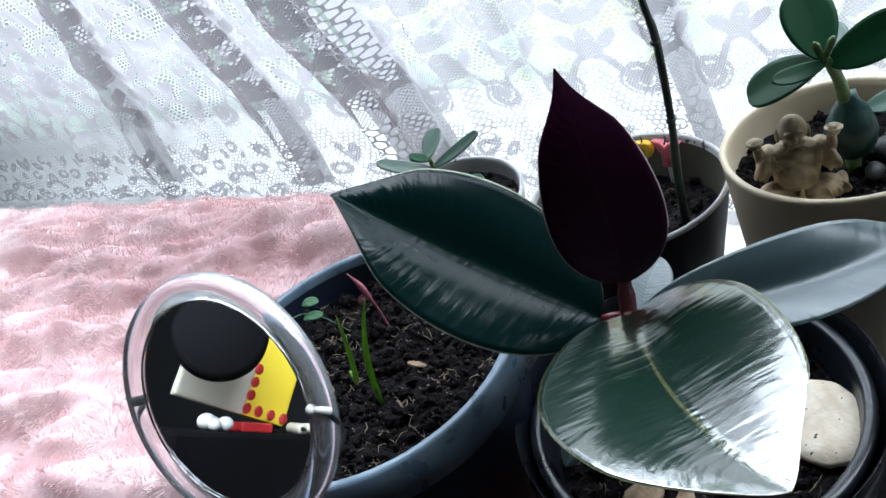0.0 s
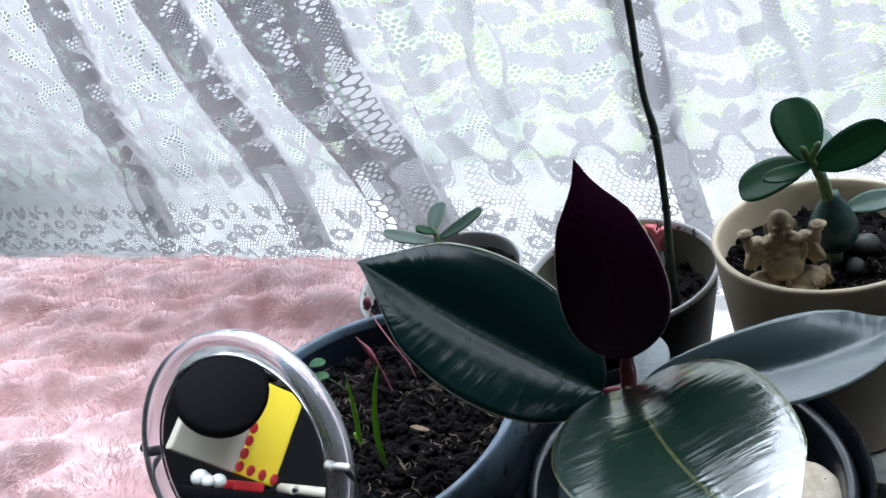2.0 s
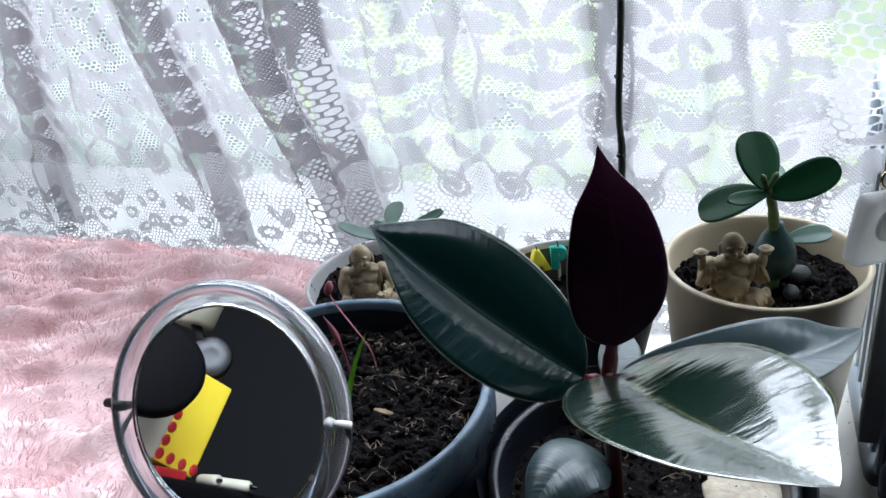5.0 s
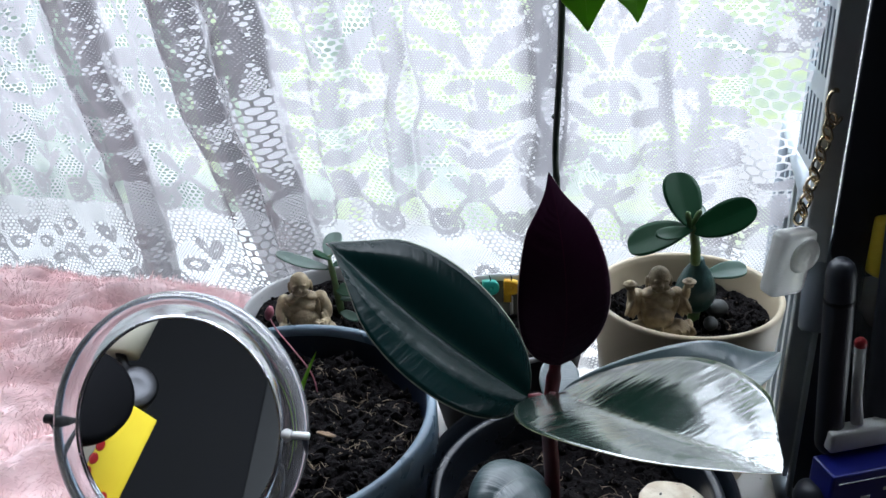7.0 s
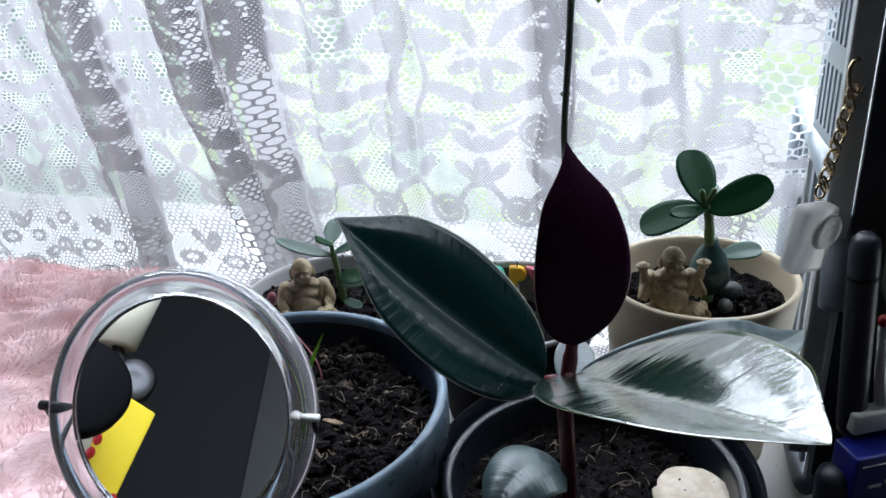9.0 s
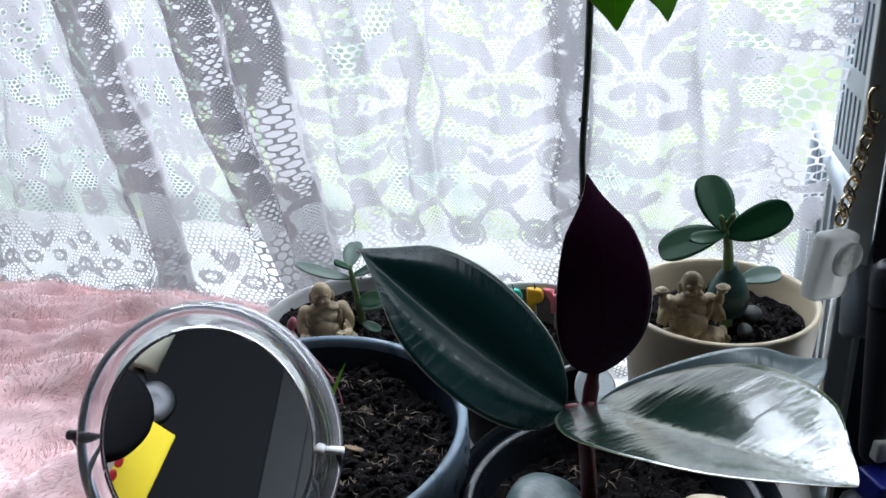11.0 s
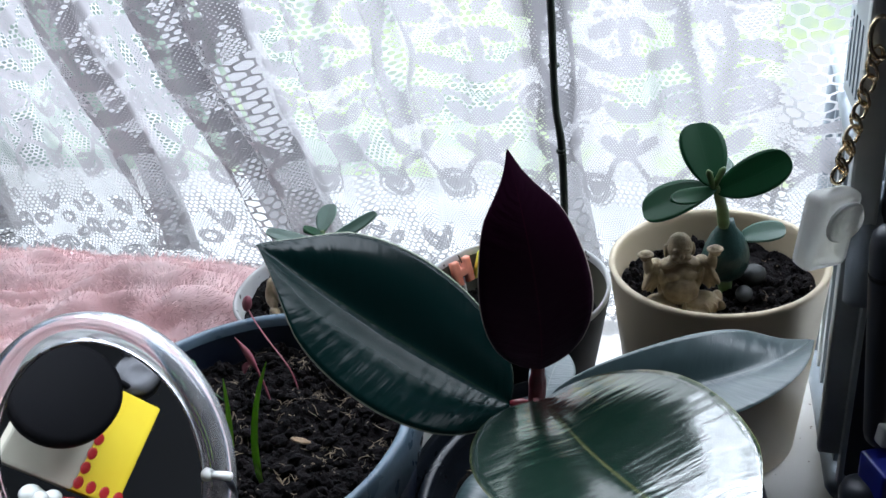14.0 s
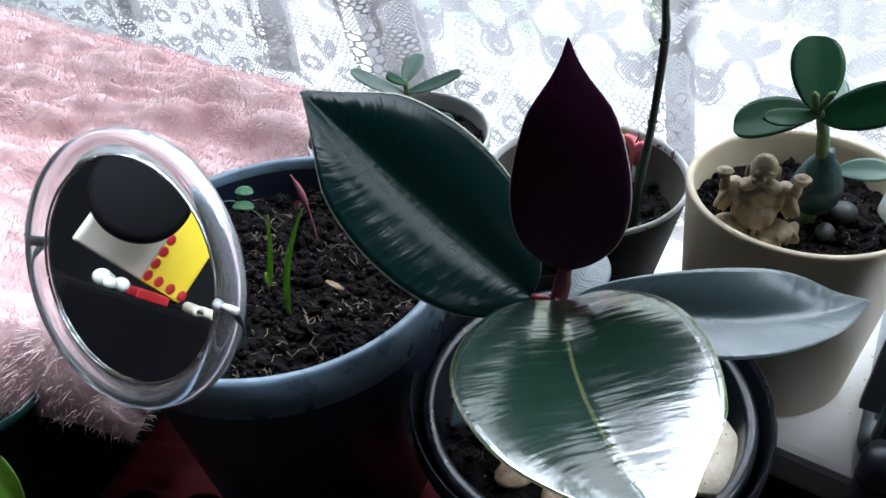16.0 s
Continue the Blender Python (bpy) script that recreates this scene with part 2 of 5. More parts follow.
JADE_STEM = mat("jade_stem", (0.11, 0.20, 0.06), 0.45, colour2=(0.08, 0.12, 0.05), scale=90, bump=0.2)
BULB = mat("old_jade_leaf", (0.012, 0.052, 0.044), 0.35, colour2=(0.008, 0.030, 0.028), scale=60, bump=0.5, bscale=160)
RED_STEM = mat("red_stem", (0.11, 0.006, 0.013), 0.4, colour2=(0.06, 0.004, 0.009), scale=60)
TALL_STEM = mat("dark_green_stem", (0.020, 0.040, 0.022), 0.5, colour2=(0.014, 0.024, 0.016), scale=60, bump=0.2)
VINE = leaf_mat("lime_green_leaf", (0.12, 0.27, 0.02), (0.17, 0.34, 0.03), (0.24, 0.36, 0.08), 0.4, veins=5, trans=0.6)
GRASS = leaf_mat("fresh_grass_blade", (0.26, 0.50, 0.04), (0.34, 0.58, 0.06), (0.3, 0.5, 0.08), 0.4, veins=1, trans=0.3)
SPROUT = leaf_mat("sprout_leaf", (0.06, 0.18, 0.08), (0.09, 0.22, 0.11), (0.1, 0.2, 0.1), 0.5, veins=3, trans=0.25)
PINK_BUD = mat("pink_bud", (0.34, 0.10, 0.13), 0.5, scale=90)
WAX = {k: mat(k + "_wax", c, 0.35, scale=60, subsurface=0.15) for k, c in dict(teal=(0.03, 0.42, 0.33), yellow=(0.75, 0.45, 0.02), pink=(0.62, 0.14, 0.17), lemon=(0.80, 0.70, 0.05), coral=(0.70, 0.25, 0.16)).items()}


# ---- building helpers ----
def mesh_of(name, bm, materials, smooth=True):
    me = bpy.data.meshes.new(name)
    bmesh.ops.recalc_face_normals(bm, faces=bm.faces[:])
    bm.to_mesh(me)
    bm.free()
    for m in materials if isinstance(materials, (list, tuple)) else [materials]:
        me.materials.append(m)
    if smooth:
        me.polygons.foreach_set("use_smooth", [True] * len(me.polygons))
    return me


def part(name, bm, material, parent=None, label="", smooth=True):
    ob = new(name, mesh_of(name, bm, material, smooth))
    if parent is not None:
        ob.parent = parent
    if label:
        ob["label"] = label
    return ob


def thing(name, at, label, category, group="", kind=""):
    ob = new(name)
    ob.empty_display_size = 0.01
    ob.location = at
    bpy.context.view_layer.update()
    return tagged(ob, label, category, group, kind)


def lathe(profile, segs=64, bm=None, at=(0, 0, 0)):
    """Revolve (radius, height) points round z. Closed where a radius is 0."""
    bm = bm or bmesh.new()
    rings = []
    for r, z in profile:
        if r < 1e-6:
            rings.append([bm.verts.new((at[0], at[1], at[2] + z))])
        else:
            rings.append([bm.verts.new((at[0] + r * math.cos(a), at[1] + r * math.sin(a), at[2] + z)) for a in (2 * math.pi * i / segs for i in range(segs))])
    for a, b in zip(rings, rings[1:]):
        for i in range(segs):
            j = (i + 1) % segs
            if len(a) == 1 and len(b) == 1:
                continue
            if len(a) == 1:
                bm.faces.new((a[0], b[i], b[j]))
            elif len(b) == 1:
                bm.faces.new((a[i], a[j], b[0]))
            else:
                bm.faces.new((a[i], a[j], b[j], b[i]))
    return bm


def box(bm, lo, hi, bevel=0.0, m=None):
    g = bmesh.ops.create_cube(bm, size=1)["verts"]
    c, s = [(a + b) / 2 for a, b in zip(lo, hi)], [b - a for a, b in zip(lo, hi)]
    bmesh.ops.transform(bm, matrix=Matrix.LocRotScale(c, None, s), verts=g)
    if bevel:
        e = list({e for v in g for e in v.link_edges})
        r = bmesh.ops.bevel(bm, geom=e, offset=bevel, segments=2, affect="EDGES", profile=0.6)
        g = list({v for f in r["faces"] for v in f.verts} | {v for v in g if v.is_valid})
    if m is not None:
        bmesh.ops.transform(bm, matrix=m, verts=g)
    return g


def ball(bm, at, radii, rot=(0, 0, 0), seg=16):
    g = bmesh.ops.create_uvsphere(bm, u_segments=seg, v_segments=max(6, seg // 2), radius=1)["verts"]
    bmesh.ops.transform(bm, matrix=Matrix.LocRotScale(at, Euler([radians(a) for a in rot]), radii), verts=g)
    return g


def tube(bm, pts, radii, segs=10, cap=True):
    """A tapering tube along points."""
    pts = [Vector(p) for p in pts]
    if isinstance(radii, (int, float)):
        radii = [radii] * len(pts)
    rings, side = [], None
    for i, p in enumerate(pts):
        t = (pts[min(i + 1, len(pts) - 1)] - pts[max(i - 1, 0)]).normalized()
        if side is None:
            side = t.orthogonal().normalized()
        side = (side - t * side.dot(t)).normalized()
        up = t.cross(side)
        rings.append([bm.verts.new(p + radii[i] * (math.cos(a) * side + math.sin(a) * up)) for a in (2 * math.pi * k / segs for k in range(segs))])
    for a, b in zip(rings, rings[1:]):
        for k in range(segs):
            bm.faces.new((a[k], a[(k + 1) % segs], b[(k + 1) % segs], b[k]))
    if cap:
        bm.faces.new(rings[0][::-1])
        bm.faces.new(rings[-1])
    return bm


def curve_pts(ctrl, n=24):
    """Catmull-Rom points through the given ones."""
    c = [Vector(p) for p in ctrl]
    c = [2 * c[0] - c[1]] + c + [2 * c[-1] - c[-2]]
    out = []
    segs = len(c) - 3
    for k in range(n + 1):
        u = k / n * segs
        i = min(int(u), segs - 1)
        t = u - i
        a, b, d, e = c[i:i + 4]
        out.append(0.5 * (2 * b + (d - a) * t + (2 * a - 5 * b + 4 * d - e) * t * t + (3 * b - a - 3 * d + e) * t ** 3))
    return out


def leaf_bm(B, C, T, n, w, phi, a=0.55, b=0.62, thick=0.0006, ns=36, nv=14, wave=0.0, round_=0.0, tip=0.0, bulge=0.0, seed=0):
    """A leaf blade: midrib along a quadratic curve B, C, T; n its upper side; w half its width; phi its fold."""
    bm = bmesh.new()
    uv = bm.loops.layers.uv.new("UVMap")
    B, C, T, n = Vector(B), Vector(C), Vector(T), Vector(n)
    top_w = (a / (a + b)) ** a * (b / (a + b)) ** b
    rows = []
    for layer in (0, 1):
        grid = []
        for i in range(ns + 1):
            s = i / ns
            s2 = 0.5 - 0.5 * math.cos(math.pi * s)
            M = (1 - s2) ** 2 * B + 2 * s2 * (1 - s2) * C + s2 * s2 * T
            t = (2 * (1 - s2) * (C - B) + 2 * s2 * (T - C)).normalized()
            nn = (n - t * n.dot(t)).normalized()
            sd = t.cross(nn)
            wd = w * max(s2, 0.0001) ** a * max(1 - s2, 0.0001) ** b / top_w
            if tip:
                k_ = max(0.0, (s2 - 0.76) / 0.24)
                wd *= 1 - tip * 0.8 * k_ * k_ * (3 - 2 * k_)
            line = []
            for k in range(nv + 1):
                v = 2 * k / nv - 1
                f = math.sqrt(v * v + 0.012) - 0.1095
                h = f * wd * math.sin(phi) - round_ * wd * v * v
                h += wave * wd * abs(v) * math.sin(9 * s2 + 2 * v + seed)
                h += bulge * wd * math.sin(math.pi * abs(v)) ** 1.2
                p = M + sd * v * wd * math.cos(phi) + nn * h
                if layer:
                    p = p - nn * thick * (1 - 0.6 * abs(v) ** 4)
                line.append((bm.verts.new(p), s2, v))
            grid.append(line)
        rows.append(grid)
    for layer, grid in enumerate(rows):
        for i in range(ns):
            for k in range(nv):
                q = [grid[i][k], grid[i + 1][k], grid[i + 1][k + 1], grid[i][k + 1]]
                f = bm.faces.new([v[0] for v in q])
                f.material_index = layer
                for lp, v in zip(f.loops, q):
                    lp[uv].uv = (v[1], v[2])
    up, dn = rows
    rim = [(0, k) for k in range(nv)] + [(i, nv) for i in range(ns)] + [(ns, k) for k in range(nv, 0, -1)] + [(i, 0) for i in range(ns, 0, -1)]
    for (i, k), (j, m) in zip(rim, rim[1:] + rim[:1]):
        f = bm.faces.new((up[i][k][0], up[j][m][0], dn[j][m][0], dn[i][k][0]))
        f.material_index = 1
        for lp in f.loops:
            lp[uv].uv = (i / ns, 0.99)
    return bm


def leaf(name, parent, spec, mats, label="", **kw):
    B, C, T, n, w, phi = spec
    off = parent.location if parent is not None else Vector()
    bm = leaf_bm(*[Vector(p) - off for p in (B, C, T)], n, w, phi, **kw)
    return part(name, bm, mats, parent, label)


# ---- the room ----
def slab(name, lo, hi, material, label, category, bevel=0.0, kind="structure"):
    bm = bmesh.new()
    box(bm, lo, hi, bevel)
    ob = part(name, bm, material, None, smooth=False)
    ob.matrix_world = ROOM
    return tagged(ob, label, category, kind=kind)


sill = slab("window_sill", (-2.58, 0.39, -0.03), (1.05, 0.60, 0.0), WHITE_PAINT, "white painted window sill with small stains", "window sill", 0.006)
slab("outer_sill", (-2.55, 0.604, -0.05), (0.94, 0.86, -0.006), OUTER_SILL, "pale weathered outer sill behind the curtain", "window sill", 0.006)
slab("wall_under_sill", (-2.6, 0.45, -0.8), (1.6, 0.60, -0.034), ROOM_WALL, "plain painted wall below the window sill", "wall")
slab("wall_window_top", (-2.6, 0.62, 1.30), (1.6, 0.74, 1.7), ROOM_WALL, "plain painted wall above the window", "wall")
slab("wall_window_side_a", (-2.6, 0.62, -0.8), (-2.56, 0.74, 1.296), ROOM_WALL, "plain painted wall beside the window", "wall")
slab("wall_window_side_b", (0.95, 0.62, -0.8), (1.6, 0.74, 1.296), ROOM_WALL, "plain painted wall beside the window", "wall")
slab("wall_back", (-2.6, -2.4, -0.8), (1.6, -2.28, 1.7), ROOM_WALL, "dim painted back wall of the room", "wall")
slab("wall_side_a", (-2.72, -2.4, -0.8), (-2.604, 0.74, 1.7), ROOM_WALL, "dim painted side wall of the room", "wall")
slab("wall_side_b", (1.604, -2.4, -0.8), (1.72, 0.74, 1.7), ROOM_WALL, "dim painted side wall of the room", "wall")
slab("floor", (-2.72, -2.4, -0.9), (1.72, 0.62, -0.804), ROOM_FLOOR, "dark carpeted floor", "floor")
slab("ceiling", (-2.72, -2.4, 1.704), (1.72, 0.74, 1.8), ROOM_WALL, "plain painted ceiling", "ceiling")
door = thing("door_1", local(-0.5, -2.276, -0.80), "panel door with the room's shade put into its dark grey", "door", kind="structure")
door.rotation_euler = (0, 0, TURN)
bm = bmesh.new()
box(bm, (-0.45, 0, 0), (0.45, 0.03, 2.0), 0.004)
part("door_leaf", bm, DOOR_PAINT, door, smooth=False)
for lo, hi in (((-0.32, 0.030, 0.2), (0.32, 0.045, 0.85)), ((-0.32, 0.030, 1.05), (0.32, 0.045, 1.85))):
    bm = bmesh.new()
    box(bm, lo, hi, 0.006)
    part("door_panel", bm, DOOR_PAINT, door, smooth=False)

table = thing("side_table", local(-0.2, 0.1, -0.8), "dark varnished table standing below the sill", "table")
table.rotation_euler = (0, 0, TURN)
bm = bmesh.new()
box(bm, (-0.75, -0.5, 0.725), (0.85, 0.285, 0.755), 0.005)
part("tabletop", bm, DARK_TABLE, table, smooth=False)
for lx in (-0.70, 0.80):
    for ly in (-0.45, 0.24):
        bm = bmesh.new()
        box(bm, (lx - 0.025, ly - 0.025, 0), (lx + 0.025, ly + 0.025, 0.724), 0.004)
        part("leg", bm, DARK_TABLE, table, smooth=False)

# the garden far behind the lace
m = bpy.data.materials.new("garden_backdrop")
m.use_nodes = True
nt = m.node_tree
nt.nodes.remove(nt.nodes["Principled BSDF"])
em = nt.nodes.new("ShaderNodeEmission")
tc = nt.nodes.new("ShaderNodeTexCoord")
nz = nt.nodes.new("ShaderNodeTexNoise")
nz.inputs["Scale"].default_value, nz.inputs["Detail"].default_value, nz.inputs["Roughness"].default_value = 7.0, 4.0, 0.55
stretch = nt.nodes.new("ShaderNodeMapping")
stretch.inputs["Scale"].default_value = (3.0, 1.0, 1.0)
nt.links.new(tc.outputs["Object"], stretch.inputs["Vector"])
nt.links.new(stretch.outputs["Vector"], nz.inputs["Vector"])
rp = nt.nodes.new("ShaderNodeValToRGB")
cr = rp.color_ramp
cr.elements[0].position, cr.elements[0].color = 0.22, (0.25, 0.31, 0.29, 1)
cr.elements[1].position, cr.elements[1].color = 0.66, (0.76, 0.77, 0.79, 1)
for at_, colour_ in ((0.38, (0.36, 0.46, 0.40)), (0.50, (0.60, 0.72, 0.60)), (0.58, (0.68, 0.82, 0.50))):
    cr.elements.new(at_).color = (*colour_, 1)
sp = nt.nodes.new("ShaderNodeSeparateXYZ")
nt.links.new(tc.outputs["Object"], sp.inputs["Vector"])
side = nt.nodes.new("ShaderNodeMapRange")              # trees stand at one side, lawn and sky at the other
side.inputs["From Min"].default_value, side.inputs["From Max"].default_value = -0.15, 0.26
side.inputs["To Min"].default_value, side.inputs["To Max"].default_value = -0.20, 0.12
nt.links.new(sp.outputs["X"], side.inputs["Value"])
ad = nt.nodes.new("ShaderNodeMath")
nt.links.new(side.outputs["Result"], ad.inputs[0])
nt.links.new(nz.outputs["Fac"], ad.inputs[1])
nt.links.new(ad.outputs[0], rp.inputs["Fac"])
nt.links.new(rp.outputs["Color"], em.inputs["Color"])
em.inputs["Strength"].default_value = 1.0
nt.links.new(em.outputs[0], nt.nodes["Material Output"].inputs["Surface"])
bm = bmesh.new()
bmesh.ops.create_grid(bm, x_segments=2, y_segments=2, size=1)
ob = part("backdrop", bm, m, None, smooth=False)
ob.matrix_world = Matrix.Translation(local(-3.0, 3.2, 0.3)) @ ROOM @ pose(0, 0, 0, 90) @ Matrix.Diagonal((8.5, 2.8, 1, 1))
tagged(ob, "bright overcast garden with green foliage beyond the window", "garden", kind="structure")

# ---- lace curtain ----
def lace_material():
    """Knitted lace: hexagonal net whose thread width and mesh size follow the woven design stored on the cloth."""
    m = bpy.data.materials.new("white_lace")
    m.use_nodes = True
    nt = m.node_tree
    n, l = nt.nodes, nt.links
    n.remove(n["Principled BSDF"])
    uv = n.new("ShaderNodeUVMap")

    def vm(op, a, b=None):
        x = n.new("ShaderNodeVectorMath")
        x.operation = op
        for i, v in enumerate((a, b)):
            if v is None:
                continue
            if isinstance(v, tuple):
                x.inputs[i].default_value = v
            else:
                l.new(v, x.inputs[i])
        return x.outputs["Value"] if op in ("DOT_PRODUCT", "LENGTH") else x.outputs["Vector"]

    def mt(op, a, b=None):
        x = n.new("ShaderNodeMath")
        x.operation = op
        for i, v in enumerate((a, b)):
            if v is None:
                continue
            if isinstance(v, (int, float)):
                x.inputs[i].default_value = v
            else:
                l.new(v, x.inputs[i])
        return x.outputs[0]

    wob = n.new("ShaderNodeTexNoise")
    wob.inputs["Scale"].default_value = 90.0
    l.new(uv.outputs["UV"], wob.inputs["Vector"])
    jig = vm("SCALE", wob.outputs["Color"])
    jig.node.inputs["Scale"].default_value = 0.0016
    base = vm("ADD", uv.outputs["UV"], jig)

    def hexes(size):
        s = (1.0, 1.7320508, 1.0)
        h = (0.5, 0.8660254, 0.5)
        sc = vm("SCALE", base)
        sc.node.inputs["Scale"].default_value = 1.0 / size
        p = vm("MULTIPLY", sc, (1, 1, 0))
        a = vm("SUBTRACT", vm("MODULO", p, s), h)
        b = vm("SUBTRACT", vm("MODULO", vm("ADD", p, h), s), h)
        a, b = vm("MULTIPLY", a, (1, 1, 0)), vm("MULTIPLY", b, (1, 1, 0))
        da, db = vm("DOT_PRODUCT", a, a), vm("DOT_PRODUCT", b, b)
        pick = mt("LESS_THAN", da, db)
        mx = n.new("ShaderNodeMix")
        mx.data_type = "VECTOR"
        l.new(pick, mx.inputs["Factor"])
        l.new(b, mx.inputs[4])
        l.new(a, mx.inputs[5])
        g = vm("ABSOLUTE", mx.outputs[1])
        sep = n.new("ShaderNodeSeparateXYZ")
        l.new(g, sep.inputs[0])
        return mt("SUBTRACT", 0.5, mt("MAXIMUM", sep.outputs[0], vm("DOT_PRODUCT", g, (0.5, 0.8660254, 0))))

    at = n.new("ShaderNodeAttribute")
    at.attribute_name = "weave"
    sep = n.new("ShaderNodeSeparateColor")
    l.new(at.outputs["Color"], sep.inputs[0])
    cloth, large = sep.outputs[0], sep.outputs[1]
    lay = sep.outputs[2]
    fine, mid, big = hexes(0.0024), hexes(0.0052), hexes(0.0092)

    def choose(when, yes, no):
        mx = n.new("ShaderNodeMix")
        l.new(when, mx.inputs["Factor"])
        l.new(no, mx.inputs[2])
        l.new(yes, mx.inputs[3])
        return mx.outputs[0]

    # ground: fine tulle, open net or large net; a row of open meshes runs round every woven figure
    net = choose(mt("GREATER_THAN", large, 0.4), mt("LESS_THAN", mid, 0.17), mt("LESS_THAN", fine, 0.13))
    net = choose(mt("GREATER_THAN", cloth, 0.30), mt("LESS_THAN", mid, 0.15), net)
    net = choose(mt("GREATER_THAN", large, 0.8), mt("LESS_THAN", big, 0.095), net)
    dense = mt("LESS_THAN", fine, mt("ADD", 0.26, mt("MULTIPLY", cloth, 0.12)))
    alpha = choose(mt("GREATER_THAN", cloth, 0.5), dense, net)
    # thread: matt, lets light through; doubled folds get the back layer's shade painted in
    df = n.new("ShaderNodeBsdfDiffuse")
    df.inputs["Color"].default_value = (0.80, 0.80, 0.82, 1)
    tl = n.new("ShaderNodeBsdfTranslucent")
    fac = n.new("ShaderNodeMapRange")
    # lower translucent share darkens the folds beyond what the second layer shades
    fac.inputs["To Min"].default_value, fac.inputs["To Max"].default_value = 0.82, 0.70
    l.new(lay, fac.inputs["Value"])
    yarn = n.new("ShaderNodeMix")                      # the woven figures are of thicker yarn than the net
    yarn.data_type = "RGBA"
    l.new(mt("GREATER_THAN", cloth, 0.5), yarn.inputs["Factor"])
    yarn.inputs[6].default_value, yarn.inputs[7].default_value = (0.240, 0.237, 0.240, 1), (0.150, 0.145, 0.151, 1)
    l.new(yarn.outputs[2], tl.inputs["Color"])
    th = n.new("ShaderNodeMixShader")
    l.new(fac.outputs["Result"], th.inputs["Fac"])
    l.new(df.outputs[0], th.inputs[1])
    l.new(tl.outputs[0], th.inputs[2])
    tp = n.new("ShaderNodeBsdfTransparent")
    ms = n.new("ShaderNodeMixShader")
    l.new(alpha, ms.inputs["Fac"])
    l.new(tp.outputs[0], ms.inputs[1])
    l.new(th.outputs[0], ms.inputs[2])
    l.new(ms.outputs[0], n["Material Output"].inputs["Surface"])
    return m


def ellipse(x, y, cx, cy, a, b, rot):
    c, s = math.cos(rot), math.sin(rot)
    u, v = (x - cx) * c + (y - cy) * s, -(x - cx) * s + (y - cy) * c
    return (u / a) ** 2 + (v / b) ** 2


def spiral(x, y, cx, cy, radius, pitch):
    """Distance to a scroll's woven thread, about 0 at its edge."""
    r = np.hypot(x - cx, y - cy)
    turn = np.arctan2(y - cy, x - cx) / 6.2832
    d = np.abs(np.mod(r / pitch - turn, 1) - 0.5) * pitch - 0.27 * pitch
    return np.maximum(d, r - radius)


PALMETTE = ((0.000, 0.056, 0.015, 0.010, 0.0), (0.029, 0.064, 0.017, 0.0065, 0.5), (0.000, 0.080, 0.0045, 0.013, 0.0),
            (0.017, 0.087, 0.011, 0.005, -0.4), (0.040, 0.110, 0.015, 0.0090, 0.25), (0.013, 0.118, 0.005, 0.014, -0.5),
            (0.027, 0.127, 0.006, 0.015, -0.9), (0.046, 0.141, 0.010, 0.0055, 0.9), (0.022, 0.166, 0.006, 0.015, -0.7),
            (0.039, 0.173, 0.006, 0.014, -0.4), (0.009, 0.184, 0.005, 0.012, -0.2), (0.000, 0.172, 0.004, 0.009, 0.0),
            (0.030, 0.194, 0.010, 0.005, 0.5), (0.000, 0.006, 0.006, 0.013, 0.0), (0.014, 0.012, 0.0055, 0.013, -0.6))
BORDER = ((0.000, 0.190, 0.006, 0.014, 0.0), (0.013, 0.186, 0.005, 0.013, -0.6), (0.046, 0.192, 0.006, 0.014, 0.4),
          (0.000, 0.088, 0.008, 0.008, 0.0), (0.018, 0.078, 0.010, 0.005, 0.7), (0.040, 0.060, 0.010, 0.008, 0.0),
          (0.052, 0.082, 0.005, 0.012, 0.5), (0.022, 0.040, 0.012, 0.006, -0.4), (0.004, 0.052, 0.006, 0.010, 0.3), (0.048, 0.026, 0.010, 0.006, 0.4))


